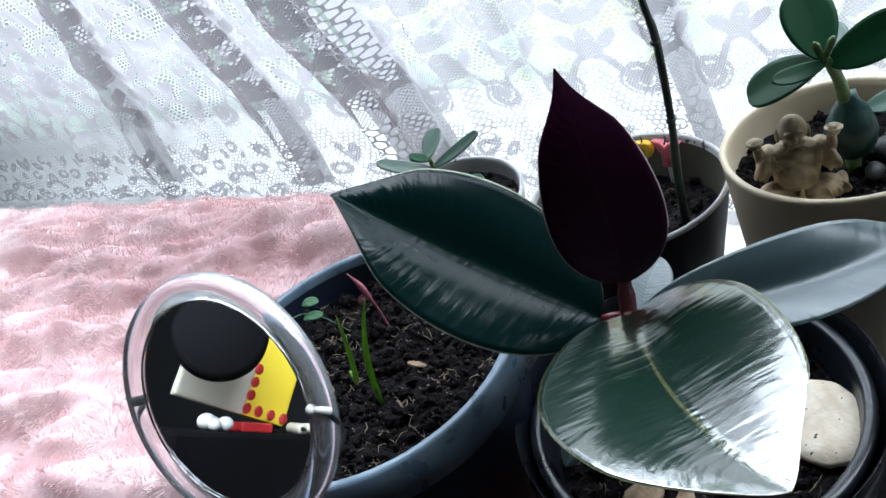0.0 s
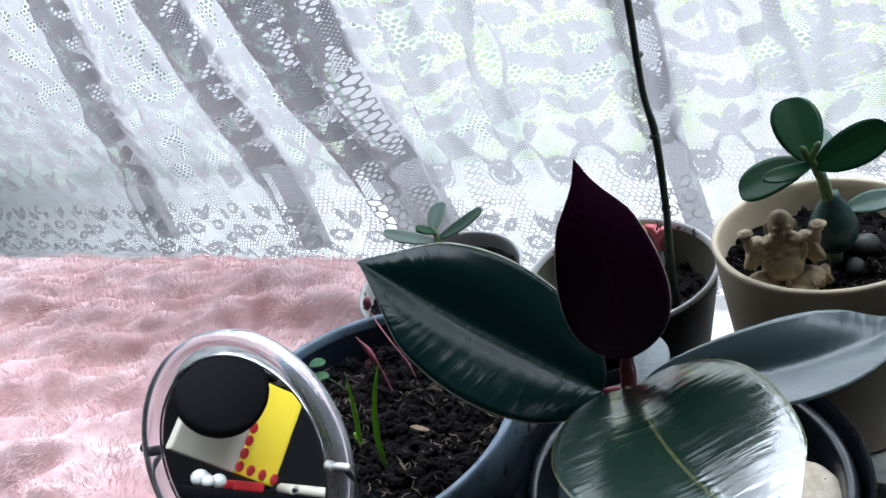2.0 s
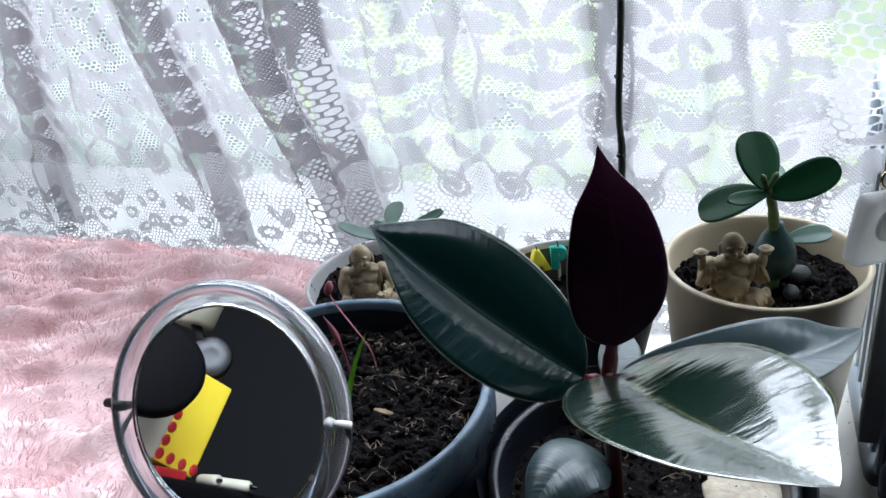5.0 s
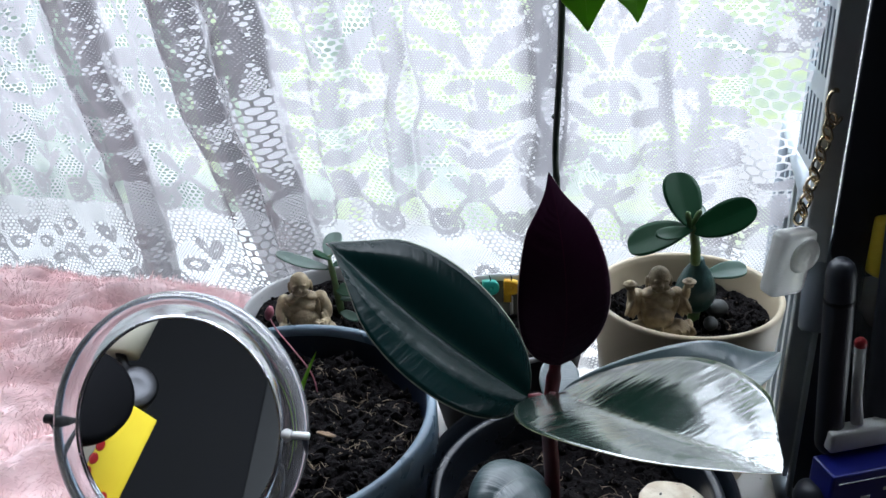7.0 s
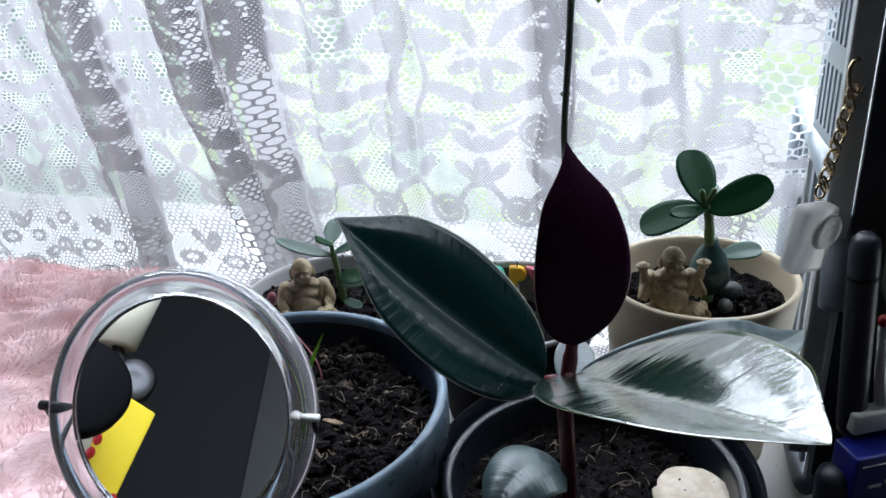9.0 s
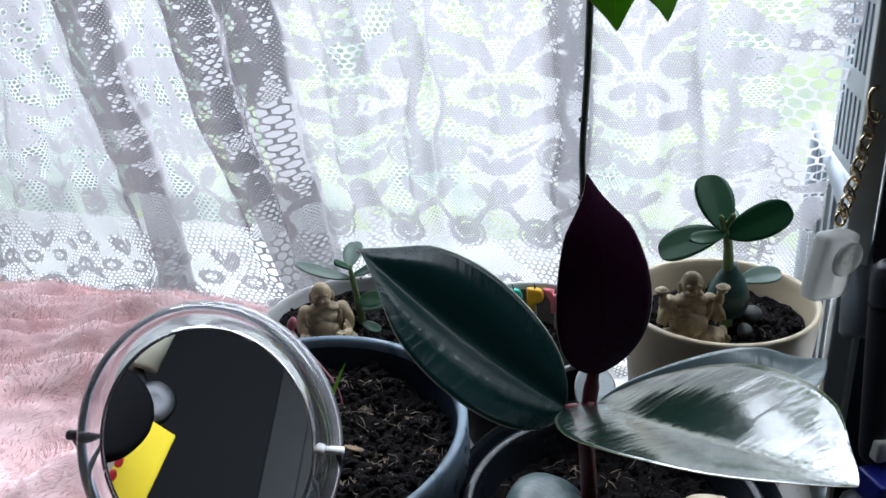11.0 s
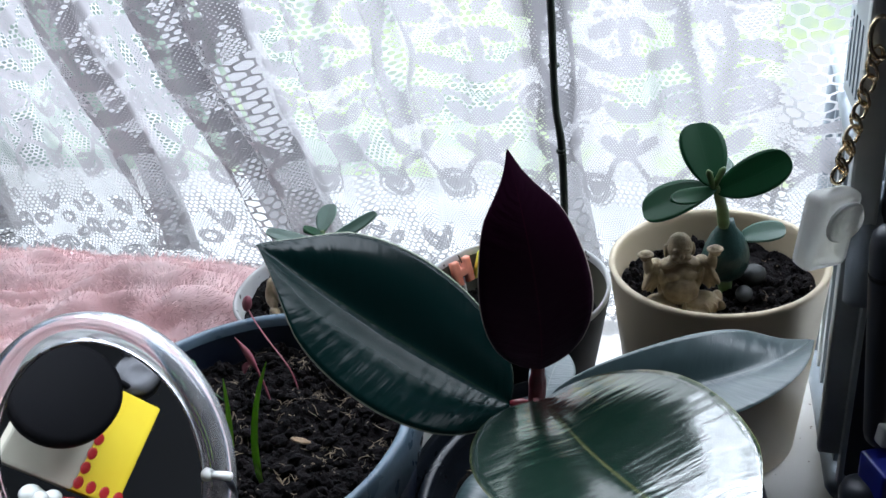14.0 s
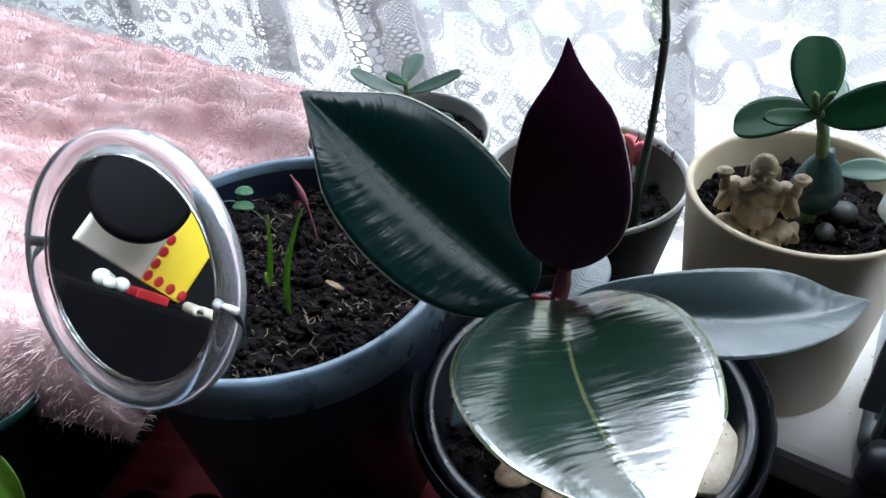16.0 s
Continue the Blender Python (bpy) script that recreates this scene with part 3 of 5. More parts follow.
def design(p, v):
    """The woven design in cloth metres: distance to the nearest woven figure, negative inside it."""
    W, H, foot = 0.115, 0.200, 0.212
    x = np.abs(np.mod(p + W / 2, W) - W / 2)              # mirrored about each palmette's axis
    y = np.mod(v - foot, H)

    def figures(table, yy):
        d = np.full_like(p, 1.0)
        for cx, cy, a, b, rot in table:
            d = np.minimum(d, (np.sqrt(ellipse(x, yy, cx, cy, a, b, rot)) - 1) * min(a, b))
        return d

    up = figures(PALMETTE, y)
    wide, xs, ys = up, x, y
    x = 2 * np.abs(np.mod(p + W / 4, W / 2) - W / 4)      # a small sprig fills the ground between the large figures
    sprig = figures(PALMETTE, np.mod(2 * (v - foot) + 0.07, H)) / 2
    x = xs
    up = np.minimum(wide, np.where((wide > 0.0042) & (np.sin(p * 61 + 1.6 * np.sin(v * 37 + 1)) < 0.35), sprig + 0.0004, 1.0))
    ring = np.hypot(x, y - 0.148)
    petal = 0.0165 + 0.003 * np.cos(6 * np.arctan2(y - 0.148, x))
    up = np.minimum(up, np.abs(ring - petal + 0.003) - 0.0026)
    up = np.minimum(up, ring - 0.0045)
    up = np.minimum(up, np.abs(x - 0.0505 - 0.004 * np.sin(y * 62.8)) - 0.0022)
    up = np.minimum(up, spiral(x, y, 0.043, 0.026, 0.017, 0.0085))
    low = figures(BORDER, v)
    low = np.where(v < 0.105, np.abs(low + 0.0016) - 0.0012, low)   # the lowest figures are outlines only
    low = np.minimum(low, np.abs(v - 0.158 - 0.016 * np.cos(x * 109)) - 0.0045)
    low = np.minimum(low, spiral(x, v, 0.031, 0.140, 0.016, 0.0085))
    low = np.minimum(low, np.abs(v - 0.012 - 0.006 * np.cos(x * 218)) - 0.003)
    d = np.where(v > foot, up, low)
    d = d + 0.0009 * np.sin(p * 1150 + 2 * np.sin(v * 300)) * np.sin(v * 980)   # toothed edges
    slit = (np.abs(np.mod(v + 0.15 * x, 0.0105) - 0.005) < 0.0009) & (d < -0.0022) & (np.mod(p, 0.021) < 0.013)
    return np.where(slit, 0.0015, d)


# lines of the cloth from the hem upwards: cloth metre, place along the sill at heights 0, 0.1, 0.2, 0.35
LINES = ((-1.30, -1.10, -1.09, -1.07, -1.02), (-0.63, -0.535, -0.520, -0.475, -0.405), (-0.345, -0.278, -0.276, -0.270, -0.263),
         (-0.235, -0.125, -0.146, -0.163, -0.174), (-0.180, -0.094, -0.113, -0.125, -0.132), (-0.115, -0.043, -0.054, -0.060, -0.066),
         (-0.0575, 0.015, 0.004, -0.004, -0.014), (0.0, 0.064, 0.057, 0.050, 0.038), (0.056, 0.128, 0.115, 0.099, 0.080),
         (0.115, 0.168, 0.157, 0.143, 0.114), (0.160, 0.215, 0.195, 0.172, 0.134), (0.205, 0.255, 0.243, 0.224, 0.195), (0.42, 0.42, 0.42, 0.41, 0.40))
# folds: line, half width, depth towards the room, how far the cloth lies double, shift
FOLDS = ((1, 0.016, 0.7, 0.32, 0.0), (2, 0.017, 1.0, 0.85, 0.0), (3, 0.0138, 1.0, 1.0, -0.002), (4, 0.0155, 1.1, 1.0, 0.002), (5, 0.012, 0.55, 0.28, 0.0),
         (6, 0.008, 0.45, 0.22, -0.003), (8, 0.0080, 0.6, 0.32, 0.0), (10, 0.012, 0.45, 0.12, 0.0), (11, 0.022, 0.8, 0.25, 0.022), (1, 0.02, 0.7, 0.2, -0.11), (1, 0.02, 0.6, 0.16, 0.085), (2, 0.014, 0.4, 0.12, -0.065))


def line_at(k, Z):
    return np.interp(Z, [0, 0.1, 0.2, 0.35, 0.5], [*LINES[k][1:], 2 * LINES[k][4] - LINES[k][3]])


def lean_at(X, Z):
    """How far the cloth leans out over the sill from the window; it hangs further back at its far end."""
    return np.interp(Z, [0, 0.10, 0.15, 0.25, 0.50], [0.092, 0.098, 0.112, 0.172, 0.285]) - np.interp(X, [-0.4, -0.15], [0.035, 0.0])


def cloth_mesh(X, S):
    """Places on the curtain for a grid of plan places and heights: points, cloth metres and doubling."""
    Z = np.maximum(S, 0.0)                             # below zero the hem lies on the sill
    lean = np.where(S < 0, -S, 0) + lean_at(X, Z)
    wav = X + 0.0022 * np.sin(Z * 41 + X * 15) + 0.0012 * np.sin(Z * 90 + X * 40)
    fold, swing, dbl = np.zeros_like(X), np.zeros_like(X), np.zeros_like(X)
    for k, w, h, two, shift in FOLDS:
        q = (wav - line_at(k, Z) - shift + 0.004) / (0.86 * w)
        fold -= 0.020 * h * np.exp(-(q * 1.05) ** 4)
        swing += 0.007 * h * np.exp(-(q - 0.8) ** 2)   # the cloth leans over beside each fold
        dbl = np.maximum(dbl, two * np.clip((1.12 - np.abs(q)) / 0.16, 0, 1))
    fold += 0.0022 * np.sin(wav * 170 + Z * 12) + 0.0010 * np.sin(wav * 330 + Z * 40)
    fold *= np.interp(Z, [0.0, 0.06, 0.2, 0.45], [0.6, 0.8, 1.0, 1.1])
    fold = np.where(S < 0, np.maximum(fold, -0.006), fold)
    knots = np.stack([line_at(k, Z[:, 0]) for k in range(len(LINES))], 1)
    U = np.stack([np.interp(wav[r], knots[r], [q[0] for q in LINES]) for r in range(X.shape[0])])
    V = np.cumsum(np.hypot(np.diff(S, axis=0, prepend=S[:1]), np.diff(lean, axis=0, prepend=lean[:1])), axis=0)
    return X + fold * 0.48 + swing, 0.747 - 0.549 * (X + swing) - lean + fold * 0.88, Z, U, V, dbl


def lace_curtain():
    xs = np.arange(-1.02, 0.40, 0.00125)
    zs = np.concatenate([np.arange(-0.025, 0.40, 0.00125), np.arange(0.405, 0.50, 0.005)])
    X, S = np.meshgrid(xs, zs)
    XX, Y, Z, U, V, dbl = cloth_mesh(X, S)
    d = design(U, V - 0.025)
    cl = np.clip(0.5 - (d - 0.0010) / 0.012, 0, 1)
    patch = np.sin(U * 61 + 1.6 * np.sin(V * 37 + 1)) + np.sin(V * 52 + 2.0 * np.sin(U * 33)) * 0.9
    lg = np.clip(0.47 + 0.30 * patch - 0.32 * (U > -0.07) - 0.12 * dbl, 0, 0.7)
    lg = np.where((np.abs(U + 0.080) < 0.010) & (d > 0), 0.6, lg)
    bandz = [((-0.180, 0.022), (0.185, 0.262)), ((-0.235, 0.022), (0.06, 0.115)), ((0.056, 0.014), (0.05, 0.12)), ((0.225, 0.02), (0.20, 0.30))]
    for (uc, uw), (z0, z1) in bandz:                   # strips of large open net
        inside = (np.abs(U - uc) < uw) & (Z > z0 + 0.2 * (U - uc)) & (Z < z1 + 0.2 * (U - uc))
        lg, cl = np.where(inside, 1.0, lg), np.where(inside, 0.0, cl)
    for off in (0.0, 0.008):                           # open drawn-thread lines near the side hem
        hem = (np.abs(U - 0.205 - off) < 0.0016) & (np.sin(V * 700) > -0.5)
        cl, lg = np.where(hem, 0.0, cl), np.where(hem, 1.0, lg)
    me = bpy.data.meshes.new("lace")
    nr, nc = X.shape
    idx = np.arange(nr * nc).reshape(nr, nc)
    quads = np.stack([idx[:-1, :-1], idx[:-1, 1:], idx[1:, 1:], idx[1:, :-1]], -1).reshape(-1, 4)
    Z = Z + np.where(S < 0.02, 0.0035 + 0.0022 * np.sin(U * 90 + S * 60) + 0.001 * np.sin(U * 230), 0.0025)
    co = np.stack([XX, Y, Z], -1).reshape(-1, 3)
    uvs = np.stack([U + 40 * 0.115, V], -1).reshape(-1, 2)
    col = np.stack([cl, lg, dbl, np.ones_like(cl)], -1).reshape(-1, 4)
    # the second layer of cloth inside the doubled folds
    for k_, w, h, two, shift in FOLDS:
        if two < 0.3:
            continue
        zz = np.arange(0.02, 0.48, 0.01)
        Q, Zb = np.meshgrid(np.linspace(-1.5, 1.5, 9), zz)
        Xb = line_at(k_, Zb) + shift + Q * 0.86 * w
        Yb = 0.747 - 0.549 * Xb - lean_at(Xb, Zb) + 0.012
        G = Q * w + k_
        k = len(co)
        co = np.concatenate([co, np.stack([Xb + 0.005, Yb, Zb], -1).reshape(-1, 3)])
        uvs = np.concatenate([uvs, np.stack([G, Zb], -1).reshape(-1, 2)])
        extra = np.zeros((G.size, 4))
        extra[:, 0], extra[:, 3] = 1.0, 1.0
        col = np.concatenate([col, extra])
        ib = np.arange(G.size).reshape(G.shape) + k
        quads = np.concatenate([quads, np.stack([ib[:-1, :-1], ib[:-1, 1:], ib[1:, 1:], ib[1:, :-1]], -1).reshape(-1, 4)])
    me.vertices.add(len(co))
    me.vertices.foreach_set("co", co.astype(np.float32).ravel())
    me.loops.add(quads.size)
    me.loops.foreach_set("vertex_index", quads.ravel().astype(np.int32))
    me.polygons.add(len(quads))
    me.polygons.foreach_set("loop_start", np.arange(0, quads.size, 4, dtype=np.int32))
    uv = me.uv_layers.new(name="UVMap")
    uv.data.foreach_set("uv", uvs[quads.ravel()].astype(np.float32).ravel())
    at = me.color_attributes.new("weave", "FLOAT_COLOR", "POINT")
    at.data.foreach_set("color", col.astype(np.float32).ravel())
    me.update(calc_edges=True)
    me.polygons.foreach_set("use_smooth", [True] * len(me.polygons))
    me.materials.append(lace_material())
    ob = new("lace_curtain", me)
    return tagged(ob, "white floral lace net curtain hanging in loose folds before the window", "curtain")


lace_curtain()


# ---- pink blanket ----
def fur_material():
    m = mat("pink_plush_fur", (0.90, 0.73, 0.72), 0.85, colour2=(0.78, 0.55, 0.55), scale=26, detail=6, spec=0.15)
    return m


FUR = fur_material()


def blanket_top(x, y):
    """Height of the blanket over the plan."""
    h = 0.088 + 0.026 * noise.noise(Vector((x * 7, y * 16, 1))) + 0.017 * noise.noise(Vector((x * 14 + 3, y * 38, 2)))
    h += 0.009 * noise.noise(Vector((x * 38, y * 75, 5)))
    return h


def blanket():
    base = thing("fur_blanket", (-0.45, 0.55, 0.0), "pink long-pile plush blanket heaped in soft ripples on the sill", "blanket")
    off = base.location
    bm = bmesh.new()
    nu, nv = 150, 130
    rows = []

    def plan(u, v):
        right = -0.225 + 0.075 * min(1, max(0, (v - 0.25) / 0.45))
        x = -0.95 + (right + 0.95) * u
        back = 0.605 - 0.53 * x
        front = 0.305 + 0.03 * math.sin(9 * u) + 0.20 * max(0, 0.55 - u)
        y = front + (back - front) * v
        return x, y
    for j in range(nv + 1):
        row = []
        for i in range(nu + 1):
            u, v = i / nu, j / nv
            x, y = plan(u, v)
            e = min(v / 0.13, (1 - v) / 0.30, (1 - u) / 0.10, 1)
            e = math.sqrt(max(0, 1 - (1 - max(e, 0)) ** 2))
            z = 0.030 + (blanket_top(x, y) - 0.030) * e
            row.append(bm.verts.new(Vector((x, y, z)) - off))
        rows.append(row)
    tops = []
    for j in range(nv):
        for i in range(nu):
            f = bm.faces.new((rows[j][i], rows[j][i + 1], rows[j + 1][i + 1], rows[j + 1][i]))
            tops.append(f)
    bmesh.ops.recalc_face_normals(bm, faces=bm.faces[:])
    if sum(f.normal.z for f in tops) < 0:
        bmesh.ops.reverse_faces(bm, faces=bm.faces[:])
    # pile: many short tapering fibres
    rng = np.random.default_rng(4)
    areas = np.array([f.calc_area() for f in tops])
    near = np.array([1.0 if f.calc_center_median().x + off.x > -0.62 else 0.25 for f in tops])
    count = 85000
    pick = rng.choice(len(tops), count, p=areas * near / (areas * near).sum())
    vs, fs = [], []
    for q in pick:
        f = tops[int(q)]
        a, b, c, d = [w.co for w in f.verts]
        s, t = rng.random(), rng.random()
        p = a * (1 - s) * (1 - t) + b * s * (1 - t) + c * s * t + d * (1 - s) * t
        nrm = f.normal
        g = p + off
        comb = Vector((noise.noise(g * 26), noise.noise(g * 26 + Vector((7, 7, 7))), 0)) * 1.3 + Vector((0.5, -0.35, 0)) + Vector(rng.normal(0, 0.35, 3).tolist())
        way = (nrm * 0.55 + comb).normalized()
        ln = 0.0085 * (0.6 + 0.8 * rng.random())
        side = way.cross(nrm).normalized() * 0.00028
        k = len(vs)
        vs += [p - side, p + side, p + way * ln * 0.6 + side * 0.7 + nrm * 0.0008, p + way * ln * 0.6 - side * 0.7 + nrm * 0.0008, p + way * ln - nrm * 0.0006]
        fs += [(k, k + 1, k + 2, k + 3), (k + 3, k + 2, k + 4)]
    part("backing", bm, FUR, base)
    me = bpy.data.meshes.new("plush")
    me.from_pydata([tuple(v) for v in vs], [], fs)
    me.materials.append(FUR)
    pile = new("plush", me)
    pile.parent = base
    tagged(pile, "combed pink plush", kind="stuff")


blanket()
slab("storage_chest", (-1.05, 0.165, -0.0445), (-0.405, 0.386, 0.029), DARK_TABLE, "dark low chest under the blanket, standing on the table", "chest", 0.004, kind="thing")


# ---- pots and soil ----
def pot(name, at, rim, height, foot, wall, outer, label, lip=0.0, lip_drop=0.0, inner=None, rim_mat=None, group="potted plants"):
    """A tapered pot; at is the centre of its rim circle."""
    base = thing(name, (at[0], at[1], at[2] - height), label, "plant pot", group)
    z = height
    body = [(0, 0.0), (foot - 0.003, 0.0), (foot, 0.003), (rim - lip - 0.001, z - lip_drop)] if lip else [(0, 0.0), (foot - 0.003, 0.0), (foot, 0.003), (rim - 0.0004, z - 0.004)]
    bm = lathe(body, 96)
    part("wall", bm, outer, base)
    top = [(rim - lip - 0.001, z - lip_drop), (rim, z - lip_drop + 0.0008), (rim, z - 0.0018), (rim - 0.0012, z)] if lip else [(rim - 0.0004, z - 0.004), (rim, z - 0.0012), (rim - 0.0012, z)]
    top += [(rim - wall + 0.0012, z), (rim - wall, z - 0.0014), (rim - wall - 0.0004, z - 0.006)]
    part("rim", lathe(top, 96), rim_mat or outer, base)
    ins = [(rim - wall - 0.0004, z - 0.006), (foot + 0.25 * (rim - foot) - wall, z * 0.3), (0, z * 0.3)]
    part("interior", lathe(ins, 96), inner or outer, base)
    return base


def crumb():
    bm = bmesh.new()
    bmesh.ops.create_icosphere(bm, subdivisions=1, radius=1)
    bm.verts.index_update()
    out = [w.co.copy() for w in bm.verts], [[w.index for w in f.verts] for f in bm.faces]
    bm.free()
    return out


CRUMB = crumb()


def soil(name, at, radius, bumps, clumps, fibres, label, seed, tilt=(0, 0), fleck=0.0017):
    rng = random.Random(seed)
    bm = bmesh.new()
    rings, segs = 46, 110

    def h(x, y):
        q = Vector((x + at[0], y + at[1], seed))
        return bumps * (noise.noise(q * 32) + 0.7 * noise.noise(q * 85) + 0.45 * noise.noise(q * 220)) + tilt[0] * x + tilt[1] * y
    grid = [[bm.verts.new((0, 0, h(0, 0)))]]
    for i in range(1, rings + 1):
        r = radius * i / rings
        grid.append([bm.verts.new((r * math.cos(a), r * math.sin(a), h(r * math.cos(a), r * math.sin(a)) - (0.002 if i == rings else 0))) for a in (2 * math.pi * k / segs for k in range(segs))])
    for k in range(segs):
        bm.faces.new((grid[0][0], grid[1][k], grid[1][(k + 1) % segs]))
    for a, b in zip(grid[1:], grid[2:]):
        for k in range(segs):
            bm.faces.new((a[k], b[k], b[(k + 1) % segs], a[(k + 1) % segs]))
    for _ in range(clumps):
        r, a = radius * 0.97 * math.sqrt(rng.random()), rng.random() * 6.2832
        x, y = r * math.cos(a), r * math.sin(a)
        s = fleck * (0.6 + 2.6 * rng.random() ** 2)
        turn_ = Matrix.LocRotScale((x, y, h(x, y) + s * 0.35), Euler((rng.random() * 6, rng.random() * 6, 0)), (s, s * 0.7, s * 0.55))
        vs = [bm.verts.new(turn_ @ (w * (1 + 0.5 * noise.noise(w * 1.7 + Vector((x, y, s)) * 900)))) for w in CRUMB[0]]
        for f in CRUMB[1]:
            bm.faces.new([vs[i] for i in f])
    ob = part(name, bm, SOIL, None, smooth=False)
    ob.location = at
    tagged(ob, label, "soil", kind="stuff")
    fb = bmesh.new()
    for _ in range(fibres):
        r, a = radius * 0.93 * math.sqrt(rng.random()), rng.random() * 6.2832
        x, y = r * math.cos(a), r * math.sin(a)
        if noise.noise(Vector((x * 60, y * 60, seed))) < 0.05 + 0.2 * rng.random():
            continue
        d, ln = rng.random() * 6.2832, 0.003 + 0.009 * rng.random() ** 2
        pts = [(x + math.cos(d) * ln * t + 0.0012 * rng.uniform(-1, 1), y + math.sin(d) * ln * t + 0.0012 * rng.uniform(-1, 1), h(x + math.cos(d) * ln * t, y + math.sin(d) * ln * t) + 0.0008 + 0.0016 * rng.random()) for t in (0, 0.35, 0.7, 1)]
        tube(fb, pts, [0.00022, 0.00026, 0.0002, 0.0001], 4, False)
    f = part("root_fibres", fb, FIBRE, ob)
    tagged(f, "dry pale root fibres", kind="stuff")
    return ob


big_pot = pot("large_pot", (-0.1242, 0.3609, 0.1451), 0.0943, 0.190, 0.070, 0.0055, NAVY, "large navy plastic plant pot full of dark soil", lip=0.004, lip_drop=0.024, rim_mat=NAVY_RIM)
soil("large_pot_soil", (-0.1242, 0.3609, 0.1235), 0.0872, 0.0062, 1300, 1500, "dark fibrous potting soil in the large pot", 1)

outer_pot = pot("cachepot", (0.0384, 0.3116, 0.0998), 0.0884, 0.145, 0.066, 0.0022, BLACK_POT, "glossy black plastic outer pot round a nursery pot", lip=0.002, lip_drop=0.012)
inner_pot = pot("nursery_pot", (0.0384, 0.3116, 0.0945), 0.0815, 0.1375, 0.058, 0.0060, BLACK_POT, "black plastic nursery pot with a stepped rim", lip=0.003, lip_drop=0.010)
soil("nursery_pot_soil", (0.0384, 0.3116, 0.072), 0.0735, 0.0040, 420, 500, "dark soil in the nursery pot", 2)

beige_pot = pot("cream_pot", (0.1625, 0.4326, 0.139), 0.0644, 0.139, 0.0530, 0.0042, BEIGE, "cream ceramic plant pot with a smooth rounded rim", inner=BEIGE)
soil("cream_pot_soil", (0.1625, 0.4326, 0.1185), 0.0585, 0.0045, 420, 60, "dark crumbly soil in the cream pot", 3, fleck=0.0016)

candle_pot = pot("grey_pot", (0.0455, 0.5068, 0.0996), 0.0701, 0.0996, 0.050, 0.0030, GREY_POT, "dark grey glazed pot with a pale worn rim and olive inside", inner=PALE_IN, rim_mat=DIRTY_WHITE)
soil("grey_pot_soil", (0.0455, 0.5068, 0.066), 0.0610, 0.0040, 380, 120, "dark soil with reddish dry leaves in the grey pot", 4, fleck=0.0016)

white_pot = pot("white_pot", (-0.0872, 0.5309, 0.1168), 0.0665, 0.1168, 0.048, 0.0032, DIRTY_WHITE, "white ceramic pot smeared with soil inside", inner=DIRTY_WHITE)
soil("white_pot_soil", (-0.0872, 0.5309, 0.1055), 0.0615, 0.0035, 380, 90, "dark soil in the white pot", 5, fleck=0.0016)


# ---- rubber plant ----
ficus = thing("rubber_plant", (0.024, 0.309, 0.068), "young rubber plant with dark glossy leaves and one purple leaf", "plant")


def rel(parent, *pts):
    return [Vector(p) - parent.location for p in pts]


bm = bmesh.new()
tube(bm, rel(ficus, *curve_pts([(0.026, 0.312, 0.066), (0.025, 0.311, 0.11), (0.022, 0.307, 0.150), (0.024, 0.306, 0.172), (0.0255, 0.3058, 0.186)], 16)), [0.0042] * 9 + [0.0038] * 5 + [0.003] * 3, 12)
part("stem", bm, RED_STEM, ficus, "dark red stem")
leaf("leaf", ficus, ((0.0109, 0.3063, 0.1654), (-0.0355, 0.3185, 0.2036), (-0.0797, 0.3203, 0.2587), (-0.617, 0.027, 0.784), 0.0374, 0.248), [FICUS_TOP, FICUS_UNDER], "broad glossy dark green leaf", a=0.56, wave=0.02, tip=0.5, bulge=0.09, nv=20)
leaf("leaf", ficus, ((0.0258, 0.3030, 0.1840), (0.0255, 0.2720, 0.2350), (0.0229, 0.3088, 0.2845), (-0.03, -1.0, 0.1), 0.0226, -0.06), [FICUS_UNDER, FICUS_TOP], "upright young leaf showing its dark purple underside", a=0.50, b=0.72, tip=0.8, round_=0.10)
leaf("leaf", ficus, ((0.0260, 0.3020, 0.1680), (0.0192, 0.1891, 0.2334), (0.0449, 0.1523, 0.2389), (-0.195, 0.501, 0.842), 0.0396, 0.29), [FICUS_GLOSS, FICUS_PALE], "large arched leaf mirroring the window light", a=0.49, wave=0.02, tip=0.4, bulge=0.03, ns=44, nv=24)
leaf("leaf", ficus, ((0.0303, 0.3134, 0.1575), (0.1083, 0.2832, 0.1668), (0.1499, 0.3064, 0.168), (-0.856, -0.198, 0.488), 0.0218, 0.40), [FICUS_BLUE, FICUS_PALE], "leaf with pale blue-grey sheen put into its green", a=0.61, tip=0.4, bulge=0.06, nv=20)
leaf("leaf", ficus, ((0.024, 0.311, 0.098), (0.002, 0.308, 0.132), (-0.026, 0.284, 0.102), (-0.1, -0.1, 1), 0.0215, -0.16), [FICUS_BLUE, FICUS_PALE], "small low blue-grey leaf", a=0.5, tip=0.3, bulge=0.12, nv=20)
leaf("leaf", ficus, ((0.028, 0.318, 0.150), (0.036, 0.334, 0.160), (0.046, 0.345, 0.158), (0, -0.6, 0.8), 0.011, 0.2), [FICUS_BLUE, FICUS_PALE], "small pale hidden leaf", a=0.5)
